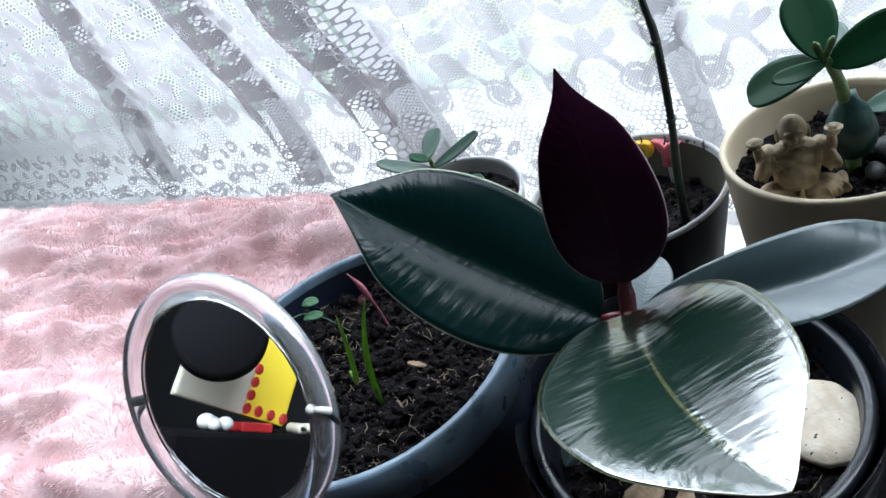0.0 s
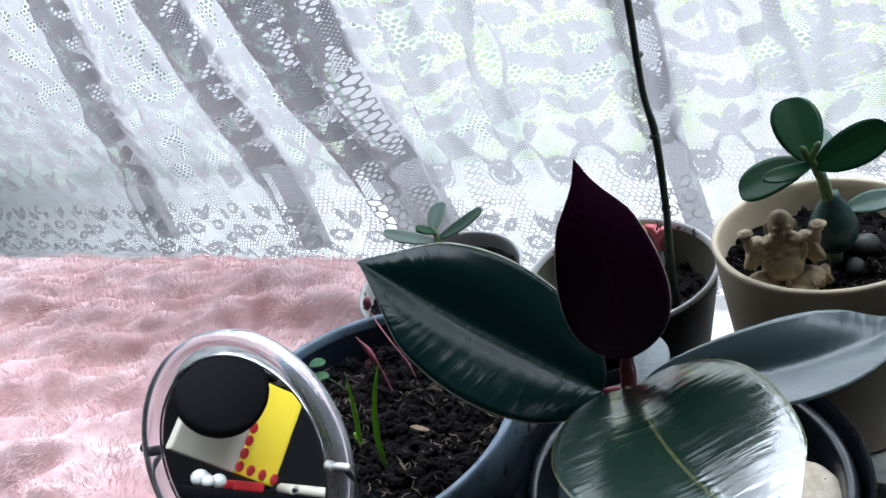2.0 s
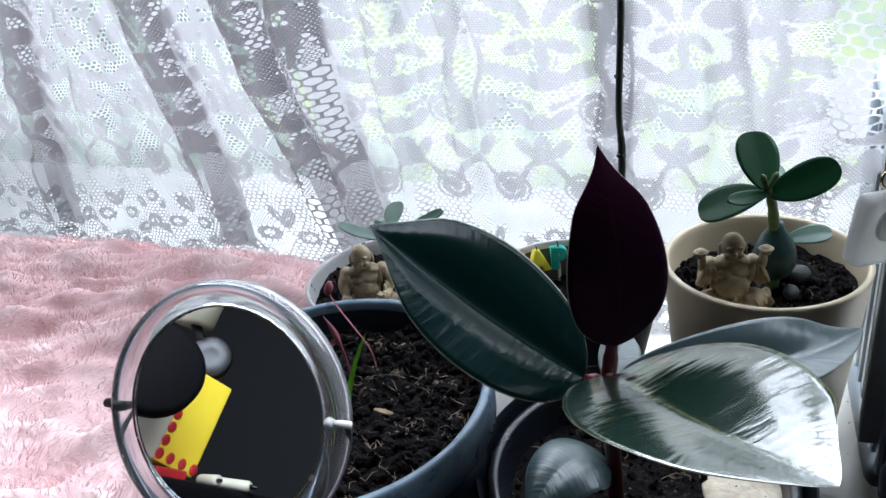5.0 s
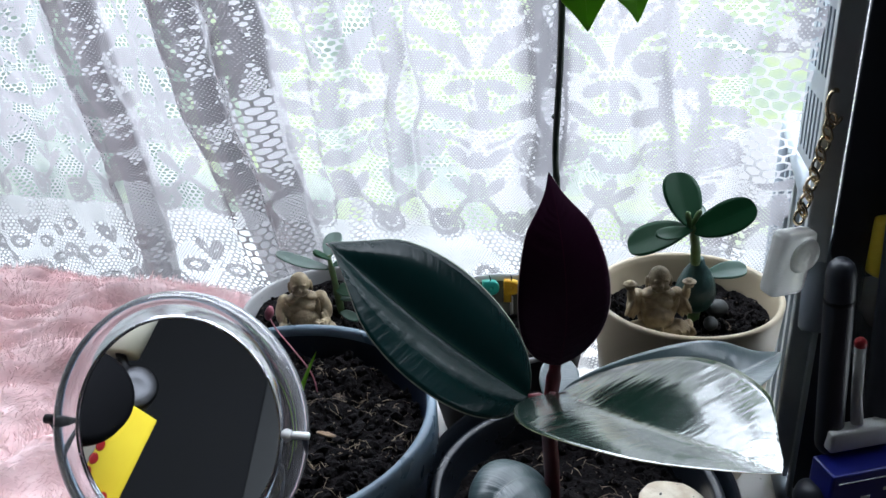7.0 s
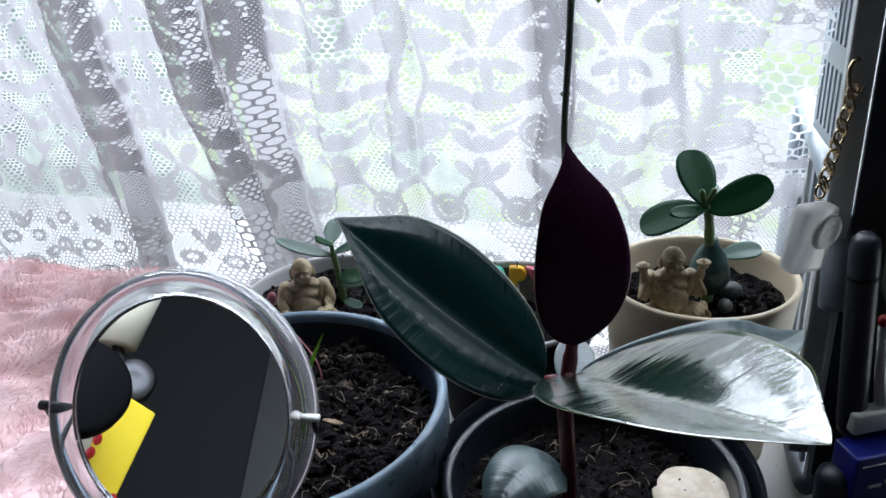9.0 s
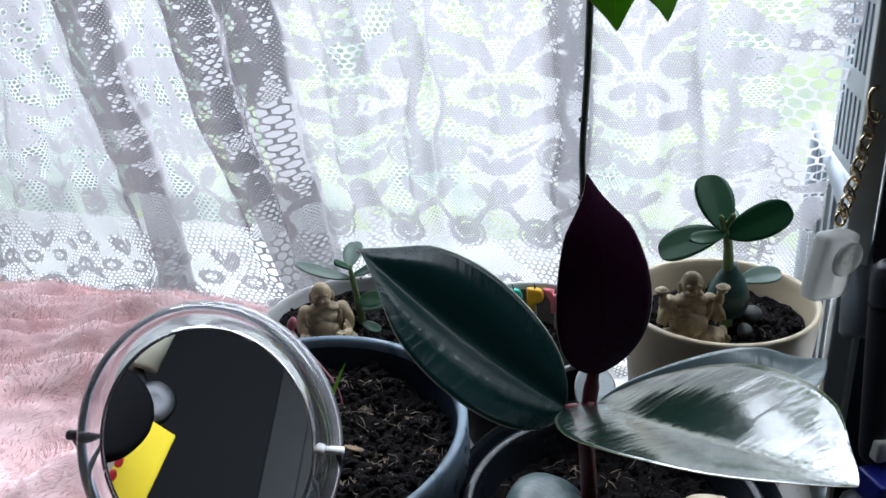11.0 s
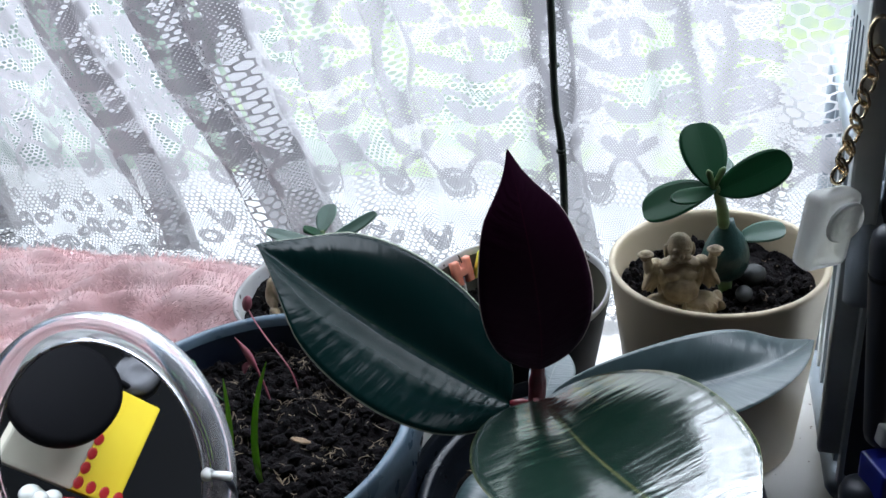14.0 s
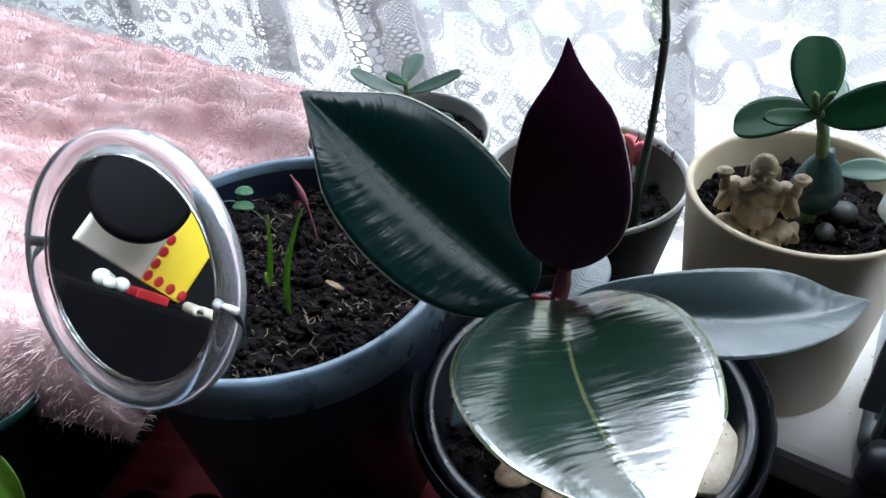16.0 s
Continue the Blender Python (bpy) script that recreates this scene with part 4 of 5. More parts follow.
for a, b in (((0.022, 0.307, 0.160), (0.0109, 0.3063, 0.1654)), ((0.0235, 0.306, 0.163), (0.0217, 0.2991, 0.1686)), ((0.024, 0.308, 0.152), (0.0303, 0.3134, 0.1575)), ((0.0255, 0.312, 0.09), (0.0235, 0.3112, 0.0985))):
    bm = bmesh.new()
    mid = (Vector(a) + Vector(b)) / 2 + Vector((0, 0, 0.002))
    tube(bm, rel(ficus, a, mid, b), [0.0022, 0.002, 0.0016], 8)
    part("leaf_stalk", bm, RED_STEM, ficus)

# things lying on the nursery soil
def rough_disc(name, at, rx, ry, th, rot, material, label, cat, seed):
    bm = bmesh.new()
    prof = [(0, 0), (0.6, 0.0), (0.92, 0.12), (1.0, 0.45), (0.94, 0.8), (0.6, 1.0), (0.3, 0.86), (0, 0.8)]
    lathe(prof, 40, bm)
    for w in bm.verts:
        k = 1 + 0.10 * noise.noise(Vector((w.co.x * 1.6, w.co.y * 1.6, seed))) + 0.05 * noise.noise(Vector((w.co.x * 6, w.co.y * 6, seed)))
        w.co = Vector((w.co.x * rx * k, w.co.y * ry * k, w.co.z * th + 0.0008 * noise.noise(w.co * 5)))
    ob = part(name, bm, material)
    ob.matrix_world = pose(*at, *rot)
    return tagged(ob, label, cat)


rough_disc("shell", (0.0925, 0.296, 0.0745), 0.021, 0.025, 0.006, (5, -6, 12), SHELL, "bleached flat shell lying on the nursery pot soil", "shell", 3)
rough_disc("bark_chip", (0.004, 0.277, 0.0745), 0.012, 0.007, 0.005, (10, 12, 30), BARK_CHIP, "pale split bark chip on the nursery pot soil", "bark", 5)
rough_disc("bark_chip", (0.022, 0.268, 0.0745), 0.008, 0.005, 0.004, (14, -12, 70), BARK_CHIP, "pale split bark chip on the nursery pot soil", "bark", 9)


# ---- jade plants ----
def jade_leaf(parent, B, T, n, w, mats, sag=0.0, th=0.0022):
    B, T = Vector(B), Vector(T)
    C = (B + T) / 2 + Vector((0, 0, sag))
    return leaf("leaf", parent, (B, C, T, n, w, 0.12), mats, a=0.62, b=0.40, thick=th, ns=22, nv=10)


jade = thing("jade_plant", (0.164, 0.427, 0.119), "young jade plant with five plump green leaves", "plant", "jade plants")
bm = bmesh.new()
tube(bm, rel(jade, *curve_pts([(0.1635, 0.4255, 0.164), (0.1600, 0.4210, 0.178), (0.1550, 0.4150, 0.190), (0.1500, 0.4110, 0.1990)], 14)), [0.0034] * 5 + [0.0030] * 5 + [0.0024] * 5, 12)
part("stem", bm, JADE_STEM, jade, "green fleshy stem")
bm = bmesh.new()
prof = [(0, 0.0), (0.006, 0.0006), (0.0105, 0.0045), (0.0132, 0.0105), (0.0138, 0.0160), (0.0125, 0.0225), (0.0090, 0.0295), (0.0052, 0.0355), (0.0038, 0.0410), (0, 0.0415)]
lathe(prof, 36, bm)
for w in bm.verts:
    w.co *= 1 + 0.05 * noise.noise(w.co * 150)
old = part("old_leaf", bm, BULB, jade, "swollen wrinkled blue-green old leaf")
old.location = Vector((0.1660, 0.4270, 0.1260)) - jade.location
bm = bmesh.new()
tube(bm, rel(jade, (0.166, 0.427, 0.128), (0.1665, 0.4275, 0.110)), [0.005, 0.003], 10)
part("root", bm, JADE_STEM, jade)
jade_leaf(jade, (0.1495, 0.4110, 0.1985), (0.1490, 0.4340, 0.2275), (0.15, -1, 0.35), 0.0138, [JADE, JADE])
jade_leaf(jade, (0.1500, 0.4120, 0.1960), (0.1163, 0.4300, 0.1800), (0.05, -0.55, 1), 0.0125, [JADE, JADE_DULL], 0.003)
jade_leaf(jade, (0.1520, 0.4120, 0.1940), (0.1860, 0.3990, 0.2130), (-0.35, -0.75, 0.7), 0.0112, [JADE, JADE_DULL], -0.002)
jade_leaf(jade, (0.1515, 0.4100, 0.1975), (0.1225, 0.4010, 0.2010), (0, -0.6, 0.8), 0.0048, [JADE, JADE], -0.002)
jade_leaf(jade, (0.1530, 0.4150, 0.1960), (0.1620, 0.4360, 0.2060), (0, -0.8, 0.6), 0.0105, [JADE_DULL, JADE_DULL])
jade_leaf(jade, (0.1735, 0.4280, 0.1520), (0.1990, 0.4200, 0.1565), (0, -0.5, 0.9), 0.0072, [JADE_DULL, JADE_DULL], 0.002)
for dx in (-0.0026, 0.0028):
    bm = bmesh.new()
    tube(bm, rel(jade, (0.1497, 0.4105, 0.198), (0.1495 + dx * 0.8, 0.409, 0.2040), (0.1495 + dx * 1.4, 0.408, 0.2085), (0.1495 + dx * 1.7, 0.4075, 0.2105)), [0.0015, 0.0017, 0.0019, 0.0008], 8)
    part("leaf_bud", bm, JADE_STEM, jade)


def pebble(at, radii, rot, label):
    bm = bmesh.new()
    ball(bm, (0, 0, 0), radii, rot, 16)
    for w in bm.verts:
        w.co *= 1 + 0.08 * noise.noise(w.co * 140)
    ob = part("pebble", bm, STONE)
    ob.location = at
    tagged(ob, label, "pebble", "pebbles in the pots")


pebble((0.1845, 0.428, 0.124), (0.009, 0.007, 0.006), (0, 0, 20), "grey rounded pebble on the cream pot soil")
pebble((0.171, 0.412, 0.1225), (0.0065, 0.005, 0.0045), (0, 0, 60), "dark rounded pebble on the cream pot soil")
pebble((0.178, 0.436, 0.124), (0.008, 0.006, 0.006), (0, 0, -30), "grey rounded pebble on the cream pot soil")

jade2 = thing("jade_plant", (-0.078, 0.533, 0.100), "small jade plant with pale dusty leaves", "plant", "jade plants")
bm = bmesh.new()
tube(bm, rel(jade2, *curve_pts([(-0.076, 0.531, 0.096), (-0.078, 0.536, 0.122), (-0.080, 0.540, 0.142), (-0.081, 0.543, 0.152)], 12)), [0.0030] * 5 + [0.0025] * 4 + [0.0018] * 4, 10)
part("stem", bm, JADE_STEM, jade2, "green fleshy stem")
jade_leaf(jade2, (-0.080, 0.543, 0.150), (-0.0905, 0.532, 0.160), (0, -0.4, 1), 0.0065, [JADE, JADE])
jade_leaf(jade2, (-0.081, 0.543, 0.151), (-0.0735, 0.568, 0.160), (-0.3, -0.8, 0.5), 0.0078, [JADE_DULL, JADE_DULL])
jade_leaf(jade2, (-0.081, 0.541, 0.142), (-0.121, 0.553, 0.1555), (0.2, -0.3, 1), 0.0062, [JADE_DULL, JADE_DULL], -0.004)
jade_leaf(jade2, (-0.080, 0.541, 0.144), (-0.040, 0.530, 0.164), (-0.2, -0.4, 1), 0.0060, [JADE_DULL, JADE_DULL], -0.003)
jade_leaf(jade2, (-0.078, 0.537, 0.126), (-0.060, 0.520, 0.130), (0, -0.5, 0.9), 0.0085, [JADE, JADE_DULL])
jade_leaf(jade2, (-0.078, 0.535, 0.118), (-0.047, 0.528, 0.128), (0, -0.4, 1), 0.0085, [JADE_DULL, JADE_DULL])
jade_leaf(jade2, (-0.077, 0.533, 0.108), (-0.066, 0.510, 0.110), (0, -0.4, 1), 0.0045, [JADE_DULL, JADE_DULL])
rough_disc("white_fragment", (-0.122, 0.495, 0.1015), 0.011, 0.008, 0.012, (20, 35, 20), WHITE_PLASTIC, "broken white fragment stuck in the white pot", "fragment", 11)


# ---- laughing seated statuettes ----
def statuette(at, yaw, size, raised, label):
    bm = bmesh.new()
    B = lambda p, r, rot=(0, 0, 0): ball(bm, p, r, rot, 20)
    B((0, 0.02, 0.30), (0.22, 0.18, 0.27))                    # trunk
    B((0, -0.12, 0.31), (0.185, 0.155, 0.155))                # belly
    B((0, -0.03, 0.48), (0.19, 0.14, 0.12))                   # chest
    B((0, -0.06, 0.775), (0.125, 0.13, 0.150))                # head
    B((0, -0.10, 0.690), (0.100, 0.095, 0.075))               # jaw
    B((0, -0.195, 0.735), (0.022, 0.026, 0.026))              # nose
    B((0, -0.182, 0.668), (0.055, 0.022, 0.014))              # lip
    B((0, -0.300, 0.175), (0.026, 0.028, 0.130), (22, 0, 0))  # sash
    for s in (-1, 1):
        B((s * 0.132, -0.04, 0.725), (0.024, 0.038, 0.078))   # ear
        B((s * 0.060, -0.165, 0.705), (0.042, 0.036, 0.034))  # cheek
        B((s * 0.050, -0.170, 0.800), (0.040, 0.026, 0.014), (0, s * 12, 0))   # brow
        B((s * 0.085, -0.135, 0.470), (0.085, 0.050, 0.050))  # breast
        B((s * 0.105, -0.04, 0.590), (0.095, 0.100, 0.045), (0, s * 22, 0))    # collar
        B((s * 0.175, -0.13, 0.40), (0.034, 0.034, 0.20), (12, s * 10, 0))     # robe edge
        B((s * 0.205, -0.13, 0.130), (0.180, 0.160, 0.115), (0, 0, s * 22))    # thigh
        B((s * 0.115, -0.265, 0.085), (0.165, 0.075, 0.065), (0, 0, -s * 14))  # shin
        B((s * 0.075, -0.335, 0.045), (0.080, 0.045, 0.035))  # foot
        B((s * 0.225, 0.00, 0.50), (0.095, 0.11, 0.115))      # shoulder
        for k in range(3):
            B((s * (0.20 + 0.075 * k), -0.235 + 0.045 * k, 0.135 - 0.012 * k), (0.020, 0.105, 0.075), (0, 0, s * (30 + 12 * k)))   # folds on the lap
        if raised:
            B((s * 0.262, -0.03, 0.440), (0.090, 0.11, 0.170), (0, -s * 12, 0))
            for k in range(3):
                B((s * (0.275 + 0.028 * k), -0.075 - 0.02 * k, 0.375 + 0.028 * k), (0.032, 0.055, 0.120), (0, -s * (6 + 9 * k), 0))   # sleeve folds
            B((s * 0.315, -0.07, 0.585), (0.048, 0.052, 0.120))
            B((s * 0.335, -0.09, 0.690), (0.058, 0.055, 0.040))
            B((s * 0.335, -0.09, 0.728), (0.084, 0.080, 0.024))
            B((s * 0.335, -0.09, 0.752), (0.050, 0.048, 0.020))
        else:
            B((s * 0.275, -0.04, 0.40), (0.080, 0.10, 0.170), (0, -s * 8, 0))
            for k in range(3):
                B((s * (0.285 - 0.02 * k), -0.10 - 0.045 * k, 0.34 - 0.02 * k), (0.034, 0.045, 0.110), (0, -s * 10, 0))
            B((s * 0.255, -0.22, 0.28), (0.060, 0.115, 0.058), (-12, 0, -s * 22))
            B((s * 0.215, -0.31, 0.26), (0.062, 0.052, 0.052))
    if raised:
        B((0.36, -0.06, 0.10), (0.060, 0.10, 0.115), (0, 18, 0))
    else:
        B((0.20, -0.34, 0.305), (0.095, 0.080, 0.050))
        for k in range(6):
            B((0.20 + 0.055 * math.cos(k * 1.05), -0.34 + 0.045 * math.sin(k * 1.05), 0.350), (0.026, 0.026, 0.024))
    B((0, 0.02, 0.03), (0.34, 0.25, 0.05))
    for w in bm.verts:
        w.co *= size
    ob = part("statuette", bm, STATUE)
    r = ob.modifiers.new("merge", "REMESH")
    r.mode, r.voxel_size, r.use_smooth_shade = "VOXEL", size * 0.009, True
    s = ob.modifiers.new("soften", "SMOOTH")
    s.factor, s.iterations = 0.5, 1
    ob.matrix_world = pose(*at, 0, 0, yaw)
    return tagged(ob, label, "statuette", "seated statuettes")


statuette((0.1325, 0.4165, 0.1185), -12, 0.0575, True, "tan resin laughing seated statuette with both arms raised")
statuette((-0.1040, 0.5085, 0.1040), -2, 0.0590, False, "tan resin laughing seated statuette holding a bowl")


# ---- letter candles and the tall stem in the grey pot ----
def letter(ch, at, size, material, label, yaw=0, lean=-12):
    cu = bpy.data.curves.new("glyph", "FONT")
    cu.body, cu.size, cu.extrude, cu.bevel_depth, cu.offset, cu.align_x = ch, size, size * 0.09, size * 0.075, size * 0.025, "CENTER"
    tmp = bpy.data.objects.new("glyph", cu)
    scene.collection.objects.link(tmp)
    bpy.context.view_layer.update()
    me = bpy.data.meshes.new_from_object(tmp.evaluated_get(bpy.context.evaluated_depsgraph_get()))
    bpy.data.objects.remove(tmp)
    me.materials.clear()
    me.materials.append(material)
    base = thing("letter_candle", at, label, "candle", "letter candles")
    base.rotation_euler = (0, 0, radians(yaw))
    ob = new("letter", me)
    ob.parent = base
    ob.rotation_euler = (radians(90 + lean), 0, 0)
    bm = bmesh.new()
    tube(bm, [(0, 0, size * 0.70), (0.0004, 0.002, size * 0.86), (-0.0005, 0.003, size * 0.98)], [0.0007, 0.0006, 0.0004], 6)
    part("wick", bm, BLACK_PLASTIC, base, "dark burnt wick")
    bm = bmesh.new()
    tube(bm, [(0, 0.001, 0.002), (0, 0.0, -0.026)], 0.0014, 8)
    part("pick", bm, WHITE_PLASTIC, base)


ARC = (0.0455, 0.5068)
for ch, ang, colour in (("H", 122, "coral"), ("A", 102, "lemon"), ("P", 84, "teal"), ("P", 66, "yellow"), ("Y", 48, "pink")):
    a = radians(ang)
    letter(ch, (ARC[0] + 0.056 * math.cos(a), ARC[1] + 0.056 * math.sin(a), 0.0815), 0.0225, WAX[colour], colour + " wax letter candle standing in the grey pot", ang - 90, -10)

tall = thing("climbing_plant", (0.079, 0.490, 0.066), "climbing plant with a long bare stem and lime leaves", "plant")
bm = bmesh.new()
tube(bm, rel(tall, *curve_pts([(0.0785, 0.490, 0.062), (0.0800, 0.490, 0.105), (0.0835, 0.490, 0.147), (0.0840, 0.483, 0.205), (0.0795, 0.472, 0.240), (0.0785, 0.460, 0.297), (0.0765, 0.450, 0.340), (0.0760, 0.445, 0.385)], 40)), [0.0030] * 10 + [0.0026] * 10 + [0.0022] * 21, 10)
part("stem", bm, TALL_STEM, tall, "thin dark green stem")
for z in (0.148, 0.205, 0.262):
    bm = bmesh.new()
    ball(bm, rel(tall, (0.0835 - 0.04 * max(0, z - 0.2), 0.490 - 0.14 * max(0, z - 0.15), z))[0], (0.0034, 0.0034, 0.0022), (0, 0, 0), 10)
    part("node", bm, TALL_STEM, tall)
leaf("leaf", tall, ((0.0765, 0.447, 0.372), (0.086, 0.440, 0.368), (0.0892, 0.440, 0.3215), (-0.1, -1, 0.4), 0.0230, 0.1), [VINE, VINE], "lime green heart-shaped leaf", a=0.35, b=0.75, tip=0.4)
leaf("leaf", tall, ((0.0765, 0.446, 0.380), (0.118, 0.440, 0.370), (0.1205, 0.440, 0.3240), (0.1, -1, 0.4), 0.0230, 0.1), [VINE, VINE], "lime green heart-shaped leaf", a=0.35, b=0.75, tip=0.4)
rough_disc("dry_leaf", (0.090, 0.478, 0.0690), 0.006, 0.004, 0.003, (30, 20, 40), PINK_BUD, "reddish dry leaf scrap on the grey pot soil", "leaf scrap", 2)
rough_disc("dry_leaf", (0.098, 0.488, 0.0690), 0.004, 0.003, 0.003, (10, 40, 10), PINK_BUD, "reddish dry leaf scrap on the grey pot soil", "leaf scrap", 6)


# ---- round mirror ----
MC, MN = Vector((-0.1528, 0.2789, 0.1998)), Vector((-0.323, -0.837, 0.441)).normalized()
mirror = thing("round_mirror", MC, "round make-up mirror with clear acrylic rim on bent wire", "mirror")
turn = MN.to_track_quat("Z", "Y").to_matrix().to_4x4()
R1, R0 = 0.0585, 0.0478
rim = lathe([(R0, -0.0035), (R0 + 0.001, -0.0045), (R1 - 0.003, -0.0060), (R1, -0.0035), (R1 + 0.0004, 0.0), (R1 - 0.0012, 0.0042), (R1 - 0.004, 0.0058), (R0 + 0.0045, 0.0050), (R0 + 0.002, 0.0032), (R0, 0.0010), (R0, -0.0035)], 128)
o = part("rim", rim, ACRYLIC, mirror, "clear acrylic rim")
o.matrix_local = turn
glass = lathe([(0, 0.0006), (R0 - 0.0006, 0.0006), (R0 - 0.0001, 0.0), (R0 - 0.0001, -0.0010), (0, -0.0010)], 128)
o = part("mirror_glass", glass, MIRROR, mirror, "silvered glass", smooth=False)
o.matrix_local = turn
back = lathe([(0, -0.0014), (R0 - 0.001, -0.0014), (R0 - 0.001, -0.003), (0, -0.003)], 96)
o = part("backing", back, BLACK_PLASTIC, mirror)
o.matrix_local = turn
bead = lathe([(R0 - 0.0002 + 0.0006 * math.cos(a), 0.0014 + 0.0006 * math.sin(a)) for a in [i * 0.7854 for i in range(9)]], 128)
o = part("bead", bead, STEEL, mirror, "thin bright bead round the glass")
o.matrix_local = turn
HR, HL = Vector((-0.101, 0.255, 0.2035)), Vector((-0.211, 0.306, 0.196))
axis = (HR - HL).normalized()
for hp, s in ((HR, 1), (HL, -1)):
    bm = bmesh.new()
    tube(bm, rel(mirror, hp - axis * s * 0.007, hp + axis * s * 0.0045), 0.0016 if s > 0 else 0.0022, 12)
    ball(bm, rel(mirror, hp - axis * s * 0.005)[0], (0.0028, 0.0028, 0.0026), (0, 0, 0), 12)
    part("pivot", bm, WHITE_PLASTIC if s > 0 else BLACK_PLASTIC, mirror, "small pivot pin")
down = Vector((0, 0.30, -0.95)).normalized()
cen = (HR + HL) / 2
wire = []
for k in range(29):
    a = math.pi * k / 28
    wire.append(cen + axis * 0.0635 * math.cos(a) + down * 0.0600 * math.sin(a))
bm = bmesh.new()
tube(bm, rel(mirror, *wire), 0.0013, 10)
part("wire_stand", bm, WIRE, mirror, "bent dark wire")


# ---- seedlings in the large pot ----
def blade(base, mid, tip, w, label):
    b = thing("grass_seedling", base, label, "seedling", "seedlings in the large pot")
    leaf("blade", b, (base, mid, tip, (0.2, -1, 0.2), w, 0.5), [GRASS, GRASS], a=0.25, b=0.6, thick=0.0003, nv=6)
    bm = bmesh.new()
    tube(bm, [(0, 0, -0.004), (0.0003, 0, 0.006), (0.0004, 0.0, 0.012)], [0.0012, 0.0013, 0.0008], 8)
    part("sheath", bm, GRASS, b)


blade((-0.1140, 0.3335, 0.124), (-0.1120, 0.334, 0.160), (-0.0920, 0.3290, 0.1970), 0.0019, "fresh green grass blade growing from the soil")
blade((-0.1320, 0.3560, 0.121), (-0.1260, 0.357, 0.145), (-0.1222, 0.3570, 0.1724), 0.0016, "fresh green grass blade growing from the soil")
sprout = thing("sprout", (-0.098, 0.385, 0.121), "thin trailing sprout with pinkish buds and tiny leaves", "seedling", "seedlings in the large pot")
bm = bmesh.new()
tube(bm, rel(sprout, *curve_pts([(-0.098, 0.400, 0.120), (-0.100, 0.405, 0.135), (-0.110, 0.420, 0.146), (-0.119, 0.438, 0.150), (-0.1237, 0.448, 0.155)], 18)), 0.0005, 6)
part("stem", bm, PINK_BUD, sprout, "thin reddish stem")
bm = bmesh.new()
ball(bm, rel(sprout, (-0.1237, 0.450, 0.158))[0], (0.0030, 0.0030, 0.0055), (0, 20, 0), 12)
part("bud", bm, PINK_BUD, sprout, "pinkish bud")
tip_ = bmesh.new()
tube(tip_, rel(sprout, *curve_pts([(-0.1140, 0.3960, 0.120), (-0.1150, 0.3970, 0.138), (-0.1175, 0.3980, 0.152), (-0.1195, 0.3985, 0.160), (-0.1225, 0.3990, 0.168)], 16)), [0.0007] * 6 + [0.0009, 0.0014, 0.0019, 0.0021, 0.0021, 0.0019, 0.0016, 0.0012, 0.0008, 0.0005, 0.0003], 8)
part("shoot", tip_, PINK_BUD, sprout, "pink pointed shoot")
leaf("leaf", sprout, ((-0.1175, 0.3975, 0.150), (-0.1215, 0.396, 0.153), (-0.1225, 0.395, 0.146), (-0.3, -1, 0), 0.0020, 0.4), [PINK_BUD, PINK_BUD], nv=6, ns=12)
thread_ = bmesh.new()
tube(thread_, rel(sprout, *curve_pts([(-0.140, 0.404, 0.122), (-0.150, 0.402, 0.140), (-0.160, 0.400, 0.149), (-0.172, 0.398, 0.148)], 14)), 0.00035, 6)
part("stem", thread_, SPROUT, sprout, "hair-thin pale stem")
leaf("leaf", sprout, ((-0.070, 0.421, 0.122), (-0.073, 0.415, 0.127), (-0.080, 0.407, 0.126), (0, -0.4, 1), 0.0030, 0.4), [SPROUT, SPROUT], nv=6, ns=12)
leaf("leaf", sprout, ((-0.149, 0.404, 0.152), (-0.154, 0.404, 0.1545), (-0.160, 0.404, 0.1525), (0, -0.5, 1), 0.0032, 0.1), [SPROUT, SPROUT], nv=6, ns=10)
leaf("leaf", sprout, ((-0.148, 0.398, 0.1460), (-0.154, 0.398, 0.1485), (-0.161, 0.398, 0.1465), (0, -0.5, 1), 0.0030, 0.1), [SPROUT, SPROUT], nv=6, ns=10)
rough_disc("bark_chip", (-0.095, 0.356, 0.1245), 0.006, 0.0018, 0.0018, (0, 8, -25), BARK_CHIP, "thin reddish bark chip on the large pot soil", "bark", 4)


# ---- plastic organiser with its clutter ----
crate = thing("storage_basket", (0.235, 0.42, 0.0), "slate grey slotted plastic storage basket standing on the sill", "basket")


